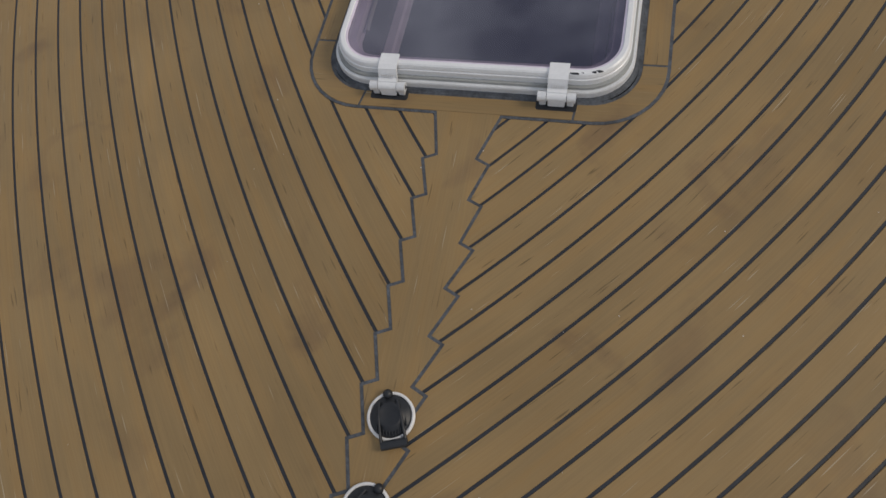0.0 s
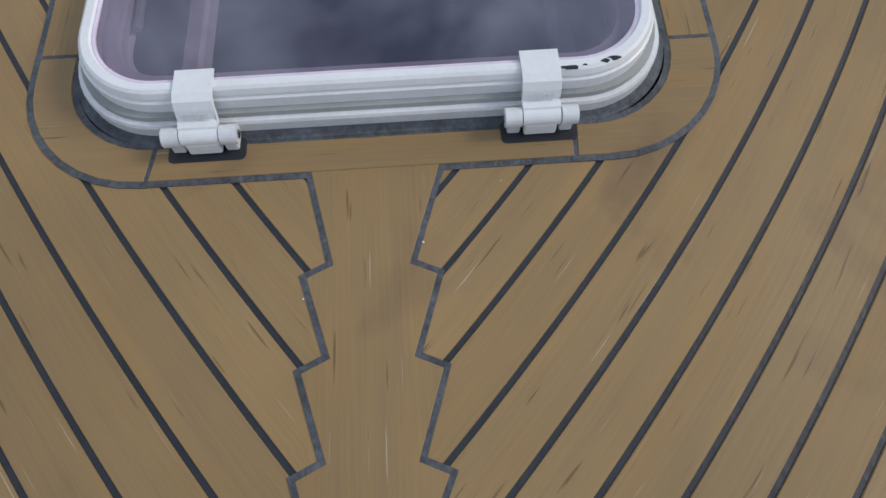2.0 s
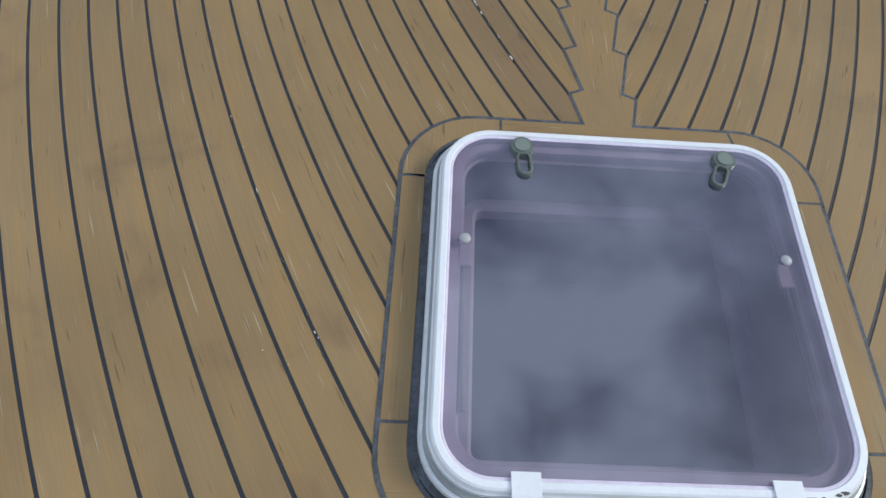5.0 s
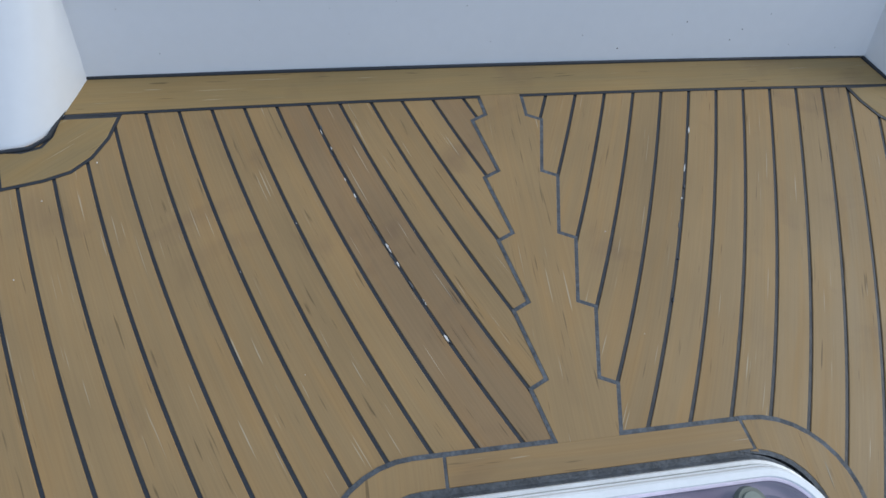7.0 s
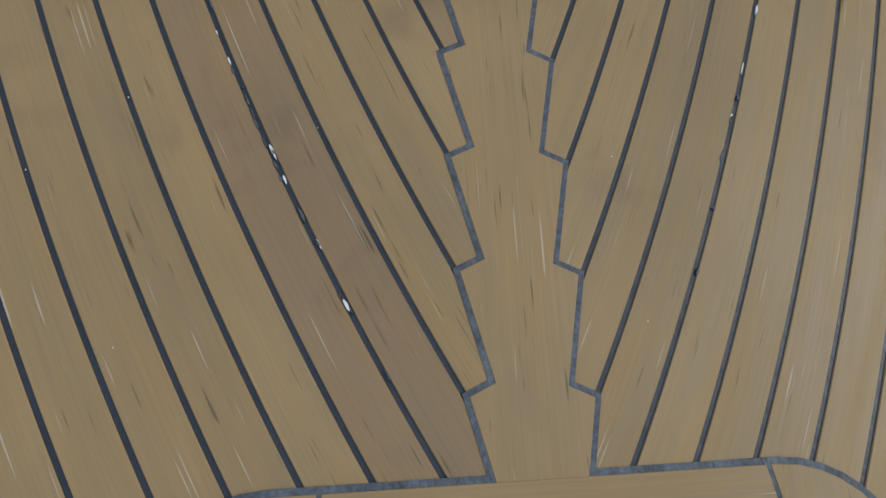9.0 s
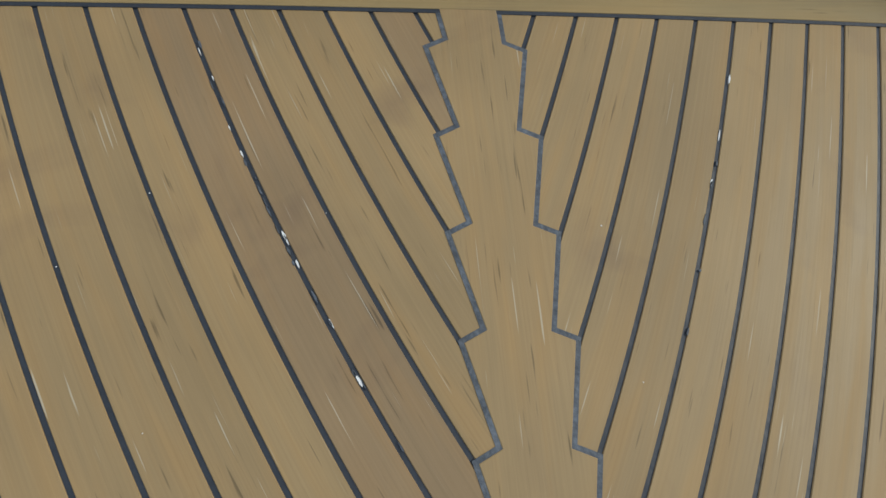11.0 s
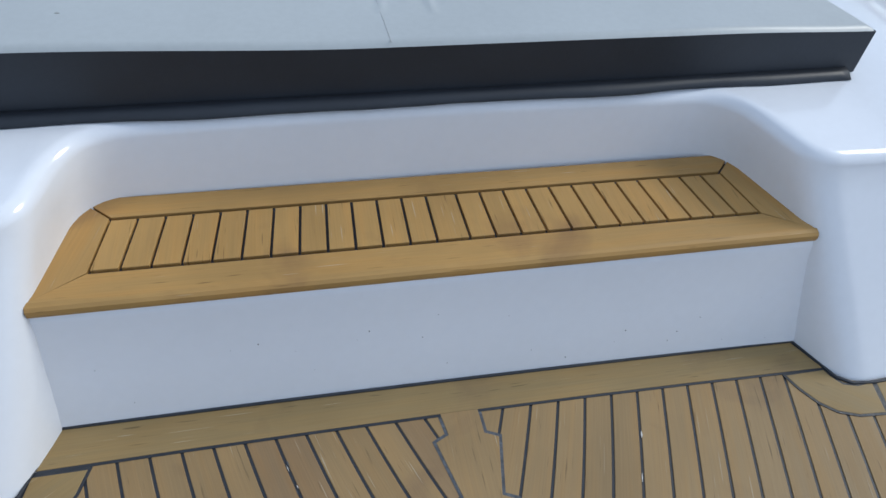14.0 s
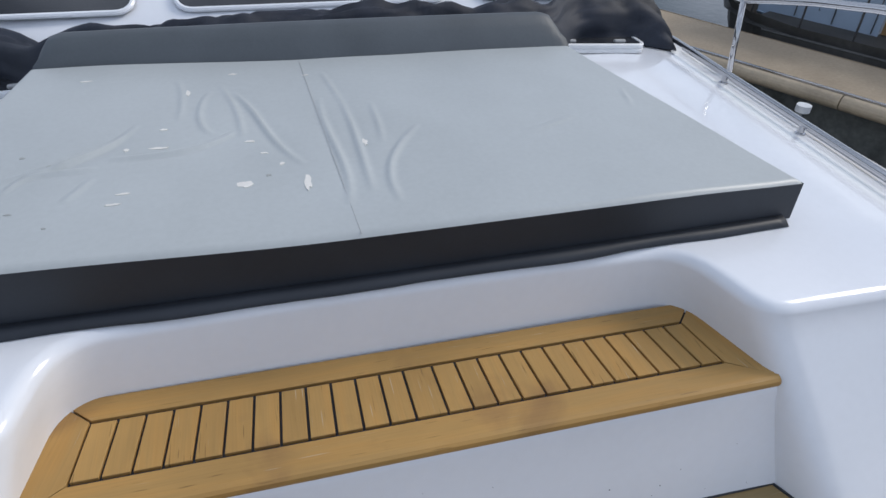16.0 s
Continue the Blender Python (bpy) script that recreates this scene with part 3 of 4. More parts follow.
# ---- the hatch ----
def hatch():
    h = empty("deck_hatch", "closed smoked acrylic hatch in a white frame on the teak deck", "hatch")
    base = [shear(p) for p in round_rect(-0.372, 0.407, 0.066, 0.846, 0.120)]
    lid = [shear(p) for p in round_rect(-0.359, 0.393, 0.083, 0.834, 0.112)]
    link("sealant", ring_sweep(base, [(-0.013, 0.0), (-0.012, 0.002), (-0.008, 0.003), (-0.007, 0.004), (-0.004, 0.007), (0.004, 0.008), (0.004, 0.0)]), CAULK_OLD, h, "uneven grey sealant bead", smooth=False)
    link("base_frame", ring_sweep(base, [(0, -0.004), (0, 0.022), (0.002, 0.026), (0.016, 0.028), (0.030, 0.028), (0.034, -0.02), (0.010, -0.02)], True), ALU_SIDE, h, "grey-white aluminium base frame")
    link("seal", ring_sweep(base, [(0.008, 0.0275), (0.009, 0.034), (0.03, 0.034), (0.03, 0.0275)], True), SCUFF, h, "worn grey rubber seal")
    link("lid_frame", ring_sweep(lid, [(0.004, 0.032), (0, 0.034), (0, 0.050), (0.003, 0.052), (0.003, 0.056), (0.006, 0.063), (0.010, 0.066), (0.020, 0.066), (0.022, 0.063), (0.022, 0.045), (0.034, 0.045), (0.034, 0.032)], True), ALU, h, "white aluminium lid frame with scuffed paint")
    link("gasket", ring_sweep(lid, [(0.021, 0.050), (0.021, 0.0625), (0.024, 0.0632), (0.027, 0.0620), (0.028, 0.05)], True), LAVENDER, h, "thin lavender gasket")
    pane = slab(outset(lid, -0.0265), 0.053, 0.061, 0.0015)
    g = link("pane", pane, ACRYLIC, h, "smoked acrylic pane reflecting clouds")
    g.visible_shadow = False
    # the inner rim and the well below the pane
    link("inner_rim", ring_sweep(lid, [(0.028, 0.046), (0.047, 0.046), (0.050, 0.040), (0.050, 0.024), (0.056, 0.022), (0.056, -0.01), (0.030, -0.01)], True), LAVENDER, h, "lavender inner rim under the pane")
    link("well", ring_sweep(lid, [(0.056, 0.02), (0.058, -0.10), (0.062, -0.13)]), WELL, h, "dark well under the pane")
    link("well_trim", ring_sweep(outset(lid, -0.0), [(0.058, -0.125), (0.060, -0.117), (0.085, -0.115), (0.092, -0.120), (0.094, -0.150), (0.058, -0.150)], True), LAVENDER, h, "pale trim ring at the foot of the well")
    for x, tilt in ((-0.203, 0), (0.223, 0)):
        strap = bmesh.new()
        prof = [(0.118, 0.067), (0.118, 0.0695), (0.082, 0.0705), (0.071, 0.067), (0.065, 0.058), (0.060, 0.046), (0.050, 0.044), (0.046, 0.038), (0.052, 0.034), (0.066, 0.040), (0.072, 0.056), (0.080, 0.066)]
        a = [strap.verts.new((x - 0.024, y, z)) for y, z in prof]
        b = [strap.verts.new((x + 0.024, y, z)) for y, z in prof]
        for i in range(len(prof)):
            j = (i + 1) % len(prof)
            strap.faces.new((a[i], a[j], b[j], b[i]))
        strap.faces.new(a)
        strap.faces.new(b[::-1])
        bmesh.ops.triangulate(strap, faces=[f for f in strap.faces if len(f.verts) > 4])
        hinge = link("hinge", strap, ALU, h, "white aluminium hinge with a flat strap")
        for dx0, dx1 in ((-0.046, -0.025), (0.025, 0.046)):
            kb = bmesh.new()
            rod(kb, (x + dx0, 0.047, 0.030), (x + dx1, 0.047, 0.030), 0.0125, 20)
            box(kb, x + dx0 + (0.004 if dx0 < 0 else 0), x + dx1 - (0.004 if dx0 > 0 else 0), 0.040, 0.064, 0.003, 0.030, 0.003)
            link("knuckle", kb, ALU_SIDE, hinge, smooth=False)
        kb = bmesh.new()
        rod(kb, (x - 0.0235, 0.047, 0.030), (x + 0.0235, 0.047, 0.030), 0.0115, 20)
        box(kb, x - 0.021, x + 0.021, 0.036, 0.062, 0.004, 0.026, 0.003)
        link("barrel", kb, ALU, hinge)
        pb = bmesh.new()
        rod(pb, (x - 0.0475, 0.047, 0.030), (x + 0.0475, 0.047, 0.030), 0.006, 12)
        link("pin", pb, STEEL, hinge)
        # raised bars in place of the maker's mark
        mk = bmesh.new()
        for i in range(6):
            u = x - 0.016 + i * 0.0058
            m = Matrix.Translation((0, 0.0605, 0.0515)) @ Matrix.Rotation(radians(66), 4, "X") @ Matrix.Translation((0, -0.0605, -0.0515))
            box(mk, u, u + 0.0038, 0.0565, 0.0645, 0.0512, 0.0523, 0, turn=m)
        link("maker_mark", mk, ALU_SIDE, hinge)
        bd = bmesh.new()
        bmesh.ops.create_circle(bd, cap_ends=True, segments=4, radius=0.01)
        bd.free()
        link("sealant_pad", slab(round_rect(x - 0.050, x + 0.050, 0.026, 0.060, 0.008, 4), 0.0, 0.0036, 0.001), RUBBER, hinge, "dark sealant under the hinge")
    for x, y, a in ((-0.181, 0.784, 4), (0.255, 0.777, -22)):
        hb = bmesh.new()
        bmesh.ops.create_cone(hb, cap_ends=True, segments=28, radius1=0.0265, radius2=0.0235, depth=0.010, matrix=Matrix.Translation((0, 0, 0.066)))
        hd = link("latch_handle", hb, HANDLE, h, "olive grey latch handle with a slotted grip")
        cb = bmesh.new()
        bmesh.ops.create_cone(cb, cap_ends=True, segments=24, radius1=0.0175, radius2=0.0165, depth=0.004, matrix=Matrix.Translation((0, 0, 0.0725)))
        link("cap", cb, HANDLE_CAP, hd)
        gb = ring_sweep(round_rect(-0.0165, 0.0165, -0.076, -0.016, 0.0160, 8), [(0, 0.061), (0, 0.070), (0.002, 0.072), (0.0055, 0.072), (0.006, 0.061)], True)
        link("grip", gb, HANDLE, hd)
        hd.matrix_basis = pose(x, y, 0, 0, 0, a)
    for x, y in ((-0.301, 0.552), (0.333, 0.538)):
        kb = bmesh.new()
        bmesh.ops.create_uvsphere(kb, u_segments=20, v_segments=10, radius=0.0115, matrix=Matrix.Translation((x, y, 0.062)) @ Matrix.Diagonal((1, 1, 0.55, 1)))
        link("screw_cap", kb, KNOB, h, smooth=True)
        bb = bmesh.new()
        box(bb, x - 0.014, x + 0.014, y - 0.052, y + 0.0, 0.036, 0.046, 0.003)
        sb = link("stay_bracket", bb, LAVENDER, h)
        rb = bmesh.new()
        rod(rb, (x, y - 0.02, 0.034), (x + (0.0 if x < 0 else 0.012), y - 0.33, 0.030), 0.0055, 12)
        link("stay", rb, KNOB, h, "grey stay bar under the pane")
    chips = random.Random(8)
    for x, y, a, b in ((0.262, 0.0915, 0.011, 0.0035), (0.279, 0.0935, 0.0035, 0.0015), (0.305, 0.0975, 0.006, 0.003), (0.318, 0.1015, 0.009, 0.003), (0.252, 0.0925, 0.005, 0.0015)):
        pts = [(x + a * chips.uniform(0.6, 1.2) * math.cos(i * 0.6283), y + b * chips.uniform(0.5, 1.2) * math.sin(i * 0.6283) + (x - 0.26) * 0.02) for i in range(10)]
        link("paint_chip", slab(pts, 0.064, 0.0664), RUBBER, h, "dark bare patch in the white paint")
    # the cabin below: a plain box whose near-black colour carries the dimness
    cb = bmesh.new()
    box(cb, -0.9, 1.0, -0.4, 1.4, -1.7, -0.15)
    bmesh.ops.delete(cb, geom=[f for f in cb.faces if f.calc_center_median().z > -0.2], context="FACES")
    link("cabin_below", cb, CABIN_DIM, label="plain box for the cabin under the hatch, coloured near-black for its dimness", kind="structure")
    return h


hatch()


# ---- foot switches ----
def foot_switch():
    s = empty("foot_switch", "black ribbed foot switch with white ring on the teak deck", "switch", "foot switches on the foredeck")
    link("ring", ring_sweep([(0.050 * math.cos(t), 0.050 * math.sin(t)) for t in np.arange(40) * math.pi / 20], [(0, 0.001), (0, 0.008), (0.002, 0.010), (0.006, 0.010), (0.007, 0.004)]), PLASTIC_WHITE, s, "white plastic ring", smooth=True)
    b = ring_sweep([(0.0435 * math.cos(t), 0.0435 * math.sin(t)) for t in np.arange(40) * math.pi / 20],
                   [(0, 0.002), (0, 0.008), (0.004, 0.012), (0.010, 0.013), (0.012, 0.017), (0.016, 0.018), (0.018, 0.022), (0.022, 0.0225), (0.024, 0.021)])
    top = [v for v in b.verts if abs(v.co.z - 0.021) < 1e-5]
    c = b.verts.new((0, 0, 0.0215))
    n = len(top)
    for i in range(n):
        b.faces.new((top[i], top[(i + 1) % n], c))
    link("dome", b, RUBBER, s, "black rubber dome", smooth=True)
    for i in range(11):
        rb = bmesh.new()
        x = -0.030 + i * 0.006
        w = math.sqrt(max(0, 0.040 ** 2 - x * x))
        box(rb, x - 0.0013, x + 0.0013, -w, -0.014 if abs(x) < 0.02 else 0.0, 0.010, 0.0165, 0.0006, 1)
        link("rib", rb, RUBBER, s)
    hb = bmesh.new()
    rod(hb, (-0.027, -0.056, 0.010), (0.027, -0.056, 0.010), 0.0095, 16)
    link("cover_hinge", hb, RUBBER, s, "black cover hinge")
    for x in (-0.025, 0.025):
        ab = bmesh.new()
        tube(ab, [(x, -0.056, 0.013), (x * 0.97, -0.03, 0.019), (x * 0.9, 0.0, 0.021), (x * 0.75, 0.03, 0.018)], 0.0032, 8)
        link("cover_arm", ab, RUBBER, s)
    kb = bmesh.new()
    bmesh.ops.create_uvsphere(kb, u_segments=14, v_segments=8, radius=0.0105, matrix=Matrix.Translation((0, 0.045, 0.011)))
    link("catch", kb, RUBBER, s, smooth=True)
    return s


switch = foot_switch()
switch.matrix_basis = pose(-0.021, -0.757, 0.0012, 0, 0, 20)
copy_thing(switch, pose(-0.032, -0.938, 0.0012, 0, 0, -24))


# ---- the step tread ----
def tread():
    t = empty("step_tread", "oiled teak step tread with caulked slats and mitred border, on the white step", "step", kind="structure")
    Z = 0.290

    def skew(p):
        return (p[0], p[1] - 0.009 * p[0])

    x0, x1 = -0.850, 0.922
    yf, yb = 1.840, 2.170
    yi0, yi1 = 1.930, 2.096
    t.matrix_basis = pose(0, 0, 0.017)
    back_r, back_l = [(0.866, 2.11), (0.843, 2.152)], [(-0.788, 2.152), (-0.806, 2.11)]
    outer = [skew(p) for p in [(x0, yf + 0.03), (x1, yf + 0.03)] + back_r + [(0.80, yb), (-0.740, yb)] + back_l]
    link("caulking", slab(outset(outer, 0.004), Z - 0.015, Z + 0.0165), CAULK, t)
    fl, fr, bl, br = (-0.748, yi0), (0.811, yi0), (-0.728, yi1), (0.786, yi1)
    nose = bmesh.new()
    prof = [(1.852, 0.2840), (1.846, 0.2885), (1.844, 0.297), (1.845, 0.306), (1.851, 0.3125), (1.861, 0.316)]
    rows = []
    for y, zz in prof:
        rows.append([nose.verts.new((*skew((x, y)), zz)) for x in (x0 - 0.002, x1 + 0.002)])
    for zz in (0.316, 0.2945):
        rows.append([nose.verts.new((*skew((fl[0] - 0.002, fl[1] - 0.003)), zz)), nose.verts.new((*skew((fr[0] + 0.002, fr[1] - 0.003)), zz))])
    for a, b in zip(rows, rows[1:] + rows[:1]):
        nose.faces.new((a[0], a[1], b[1], b[0]))
    flat_uv(nose, (1, 0))
    link("nosing", nose, TEAK_STEP, t, "rounded teak nosing")
    side_r = [(x1, yf + 0.018)] + back_r + [br, fr]
    side_l = [(x0, yf + 0.018)] + back_l[::-1] + [bl, fl]
    back = [bl, back_l[0], (-0.740, yb), (0.80, yb), back_r[1], br]
    for name, pts, d in (("side_border", side_r, (-0.2, 1)), ("side_border", side_l, (0.2, 1)), ("back_border", back, (1, 0))):
        link(name, slab(outset(ccw([skew(q) for q in pts]), -0.0025), Z, 0.316, 0.0008, d), TEAK_STEP, t)
    N = 25
    for i in range(N):
        def edge(u):
            return (fl[0] + (fr[0] - fl[0]) * u, yi0 + 0.004), (bl[0] + (br[0] - bl[0]) * u, yi1 - 0.004)
        a, b = edge((i + (0.25 if i > 12 else 0)) / (N + 0.25))
        c, d = edge((i + 1 + (0.25 if i >= 12 else 0)) / (N + 0.25))
        link("slat", slab(outset(ccw([skew(q) for q in (a, c, d, b)]), -0.0034), Z, 0.316, 0.0008, (0, 1)), TEAK_STEP, t)


tread()


# ---- sun pad ----
PAD_F, PAD_B = (-1.190, 1.222), (-1.020, 0.975)


def pad_point(u, v):
    """The sun pad's plan: u across, v from its forward edge aft; both edges bow a little."""
    fx = PAD_F[0] + (PAD_F[1] - PAD_F[0]) * u
    bx = PAD_B[0] + (PAD_B[1] - PAD_B[0]) * u
    fy = 2.228 + 0.025 * fx * fx
    by = 3.352 - 0.010 * bx + 0.030 * bx * bx
    return fx + (bx - fx) * v, fy + (by - fy) * v



WRINKLES_MIDDLE = [
    ((0.452, 0.721), (0.449, 0.513), (0.455, 0.325), (0.446, 0.141), 0.0062),
    ((0.482, 0.713), (0.483, 0.502), (0.480, 0.335), (0.477, 0.188), 0.0062),
    ((0.525, 0.668), (0.522, 0.579), (0.519, 0.497), (0.512, 0.416), 0.0037),
    ((0.575, 0.506), (0.526, 0.373), (0.504, 0.257), (0.502, 0.134), 0.0062),
    ((0.470, 0.910), (0.475, 0.825), (0.479, 0.752), (0.482, 0.680), 0.0031),
    ((0.301, 0.849), (0.326, 0.698), (0.336, 0.570), (0.336, 0.509), 0.0043),
    ((0.291, 0.802), (0.279, 0.691), (0.285, 0.585), (0.302, 0.531), 0.0043),
    ((0.235, 0.889), (0.248, 0.799), (0.253, 0.692), (0.253, 0.614), 0.0031)]
WRINKLES_SIDES = [
    ((0.330, 0.541), (0.291, 0.468), (0.242, 0.433), (0.185, 0.425), 0.0056),
    ((0.323, 0.794), (0.354, 0.646), (0.375, 0.496), (0.411, 0.340), 0.0050),
    ((0.203, 0.601), (0.175, 0.489), (0.145, 0.431), (0.130, 0.396), 0.0043),
    ((0.178, 0.388), (0.140, 0.378), (0.108, 0.366), (0.091, 0.301), 0.0050),
    ((0.193, 0.536), (0.162, 0.451), (0.122, 0.399), (0.080, 0.362), 0.0050),
    ((0.177, 0.343), (0.170, 0.306), (0.163, 0.273), (0.156, 0.244), 0.0025),
    ((0.713, 0.413), (0.740, 0.424), (0.777, 0.454), (0.814, 0.482), 0.0025),
    ((0.910, 0.504), (0.927, 0.558), (0.935, 0.597), (0.951, 0.656), 0.0019)]
WRINKLES = [(*w[:4], w[4] * 1.45) for w in WRINKLES_MIDDLE] + [(*w[:4], w[4] * 2.0) for w in WRINKLES_SIDES]


def crease_lines():
    lines = []
    for a, b, c, d, h in WRINKLES:
        pts = []
        for i in range(121):
            t = i / 40
            w = (-(t - 1) * (t - 2) * (t - 3) / 6, t * (t - 2) * (t - 3) / 2, -t * (t - 1) * (t - 3) / 2, t * (t - 1) * (t - 2) / 6)
            q = [w[0] * a[k] + w[1] * b[k] + w[2] * c[k] + w[3] * d[k] for k in (0, 1)]
            pts.append((q[0] * 2.3, q[1] * 1.1, h * math.sin(math.pi * i / 120) ** 0.6))
        lines.append(np.array(pts) + np.array((0.0135 * 2.3, -0.026 * 1.1, 0.0)))
    return lines


CREASES = crease_lines()


def pad_height(x):
    """The pad's thickness, a little more towards one end."""
    return 0.139 + 0.022 * float(smooth01(np.array(-x), 0.1, 0.9)) - 0.008 * float(smooth01(np.array(x), 0.8, 1.25))


def pad_z(u, v):
    """The height of the pad's cover, creases included."""
    x, y = pad_point(u, v)
    z = coach_top(x, y) + pad_height(x)
    X, Y = u * 2.3, v * 1.1
    for arr in CREASES:
        d = (arr[:, 0] - X) ** 2 + (arr[:, 1] - Y) ** 2
        k = int(d.argmin())
        if d[k] < 0.01:
            q = d[k]
            z += arr[k, 2] * (math.exp(-q / 0.00010) - 0.30 * math.exp(-q / 0.0010))
    return z + 0.003 * noise.noise(Vector((X * 3, Y * 3, 1)))



def pad():
    p = empty("sun_pad", "wrinkled torn pale grey vinyl sun pad on the white coachroof", "cushion")
    nu, nv = 330, 165
    bm = bmesh.new()
    grid = []
    for j in range(nv + 1):
        v = j / nv
        row = []
        for i in range(nu + 1):
            u = i / nu
            x, y = pad_point(u, v)
            z = pad_z(u, v)
            e = min(u * 2.3, (1 - u) * 2.3, v * 1.1)
            if e < 0.02:
                z -= 0.011 * (1 - e / 0.02) ** 2
            row.append(bm.verts.new((x, y, z)))
        grid.append(row)
    for a, b in zip(grid, grid[1:]):
        for i in range(nu):
            bm.faces.new((a[i], a[i + 1], b[i + 1], b[i]))
    link("top_cover", bm, VINYL, p, "pale grey wrinkled vinyl top", smooth=True)
    # sides
    sb = bmesh.new()
    path = [pad_point(0, 1 - i / 20) for i in range(21)] + [pad_point(i / 40, 0) for i in range(1, 41)] + [pad_point(1, i / 20) for i in range(1, 21)]
    rows = []
    for share in (1.0, 0.7, 0.35, 0.0):
        rows.append([sb.verts.new((x, y, coach_top(x, y) + (pad_height(x) - 0.0115) * share + 0.002)) for x, y in path])
    for a, b in zip(rows, rows[1:]):
        for i in range(len(a) - 1):
            sb.faces.new((a[i], a[i + 1], b[i + 1], b[i]))
    link("side_band", sb, VINYL_DARK, p, "charcoal vinyl side band")
    # the loose flap along the forward edge
    fb = bmesh.new()
    rows = []
    for j, f in enumerate((0.0, 0.5, 1.0)):
        row = []
        for i in range(81):
            x, y = pad_point(i / 80 * 0.985, 0)
            wob = 0.5 + 0.5 * noise.noise(Vector((x * 3.3, 2.0, 0)))
            d = f * (0.026 + 0.030 * wob)
            row.append(fb.verts.new((x, y - d, coach_top(x, y - d) + 0.003 + 0.016 * (1 - f) + 0.006 * math.sin(f * math.pi) * (0.4 + wob) + 0.004 * f * max(0, noise.noise(Vector((x * 7, 5, 0)))))))
        rows.append(row)
    for a, b in zip(rows, rows[1:]):
        for i in range(80):
            fb.faces.new((a[i], a[i + 1], b[i + 1], b[i]))
    fl = link("flap", fb, VINYL_DARK, p, "loose charcoal flap along the edge", smooth=True)
    md = fl.modifiers.new("thickness", "SOLIDIFY")
    md.thickness = 0.002
    # the stitched seam
    st = bmesh.new()
    pts = []
    for i in range(60):
        x, y = pad_point(0.463 - 0.012 * i / 59, 0.004 + 0.98 * i / 59)
        pts.append((x, y))
    for s in range(0, 59):
        (xa, ya), (xb, yb) = pts[s], pts[s + 1]
        xb, yb = xa + (xb - xa) * 0.6, ya + (yb - ya) * 0.6
        rod(st, (xa, ya, coach_top(xa, ya) + pad_height(xa) + 0.0010), (xb, yb, coach_top(xb, yb) + pad_height(xb) + 0.0010), 0.0010, 6)
    link("stitching", st, KNOB, p)
    return p


pad()


def tears():
    rnd = random.Random(4)
    places = [(0.342, 0.272, 0.0207, 0.0187), (0.409, 0.259, 0.0092, 0.0352), (0.257, 0.800, 0.0069, 0.0187), (0.237, 0.566, 0.0115, 0.0066), (0.347, 0.478, 0.0138, 0.0066), (0.364, 0.414, 0.0092, 0.0044), (0.383, 0.355, 0.0069, 0.0088), (0.366, 0.305, 0.0069, 0.0055), (0.237, 0.466, 0.0230, 0.0066), (0.200, 0.465, 0.0069, 0.0088), (0.214, 0.264, 0.0138, 0.0044), (0.208, 0.223, 0.0161, 0.0044), (0.491, 0.429, 0.0069, 0.0220), (0.097, 0.904, 0.0161, 0.0044), (0.441, 0.896, 0.0115, 0.0044), (0.322, 0.924, 0.0138, 0.0055), (0.110, 0.218, 0.0069, 0.0033), (0.085, 0.460, 0.0069, 0.0044), (0.122, 0.411, 0.0069, 0.0044), (0.152, 0.154, 0.0046, 0.0033)]
    for u, v, a, b in places:
        u, v = u + 0.0135, v - 0.026
        x, y = pad_point(u, v)
        bm = bmesh.new()
        pts = []
        for i in range(14):
            t = i * 2 * math.pi / 14
            k = 1 + rnd.uniform(-0.35, 0.35)
            pts.append((x + a * k * math.cos(t), y + b * k * math.sin(t)))
        z = pad_z(u, v) + 0.0012
        link("tear", slab(pts, z - 0.004, z), FOAM if a * b > 0.00004 else SCUFF, bpy.data.objects["sun_pad"])


tears()


# ---- backrest, canvas, small hatches, cabin front ----
def backrest():
    b = empty("backrest", "slate grey vinyl backrest cushion behind the pale sun pad", "cushion")
    bm = bmesh.new()
    rows = []
    prof = [(0.0, 0.0), (0.020, 0.038), (0.046, 0.080), (0.074, 0.113), (0.096, 0.124), (0.120, 0.120), (0.148, 0.098), (0.168, 0.05), (0.17, 0.0)]
    n = 60
    for i in range(n + 1):
        u = i / n
        x0, y0 = pad_point(u, 1.0)
        e = min(u, 1 - u) * 1.98
        k = math.sqrt(max(0.0, 1 - (1 - min(1, e / 0.11)) ** 2)) * 0.35 + 0.65 if e < 0.11 else 1
        x = x0 * (1 - 0.0) 
        row = []
        for dy, dz in prof:
            row.append(bm.verts.new((x - (0.05 * dz / 0.15) * (1 if x > 0 else -1) * max(0, 1 - e / 0.2), y0 - 0.002 + dy, coach_top(x, y0) + 0.125 + dz * (k if dz > 0.05 else 1))))
        rows.append(row)
    for a, c in zip(rows, rows[1:]):
        for i in range(len(prof) - 1):
            bm.faces.new((a[i], a[i + 1], c[i + 1], c[i]))
    bm.faces.new(rows[0])
    bm.faces.new(rows[-1][::-1])
    link("cushion", bm, BACKREST, b, smooth=True)
    bb = bmesh.new()
    box(bb, -0.97, 0.96, 3.42, 3.57, 0.53, 0.64, 0.01)
    link("base", bb, VINYL_DARK, b)


backrest()


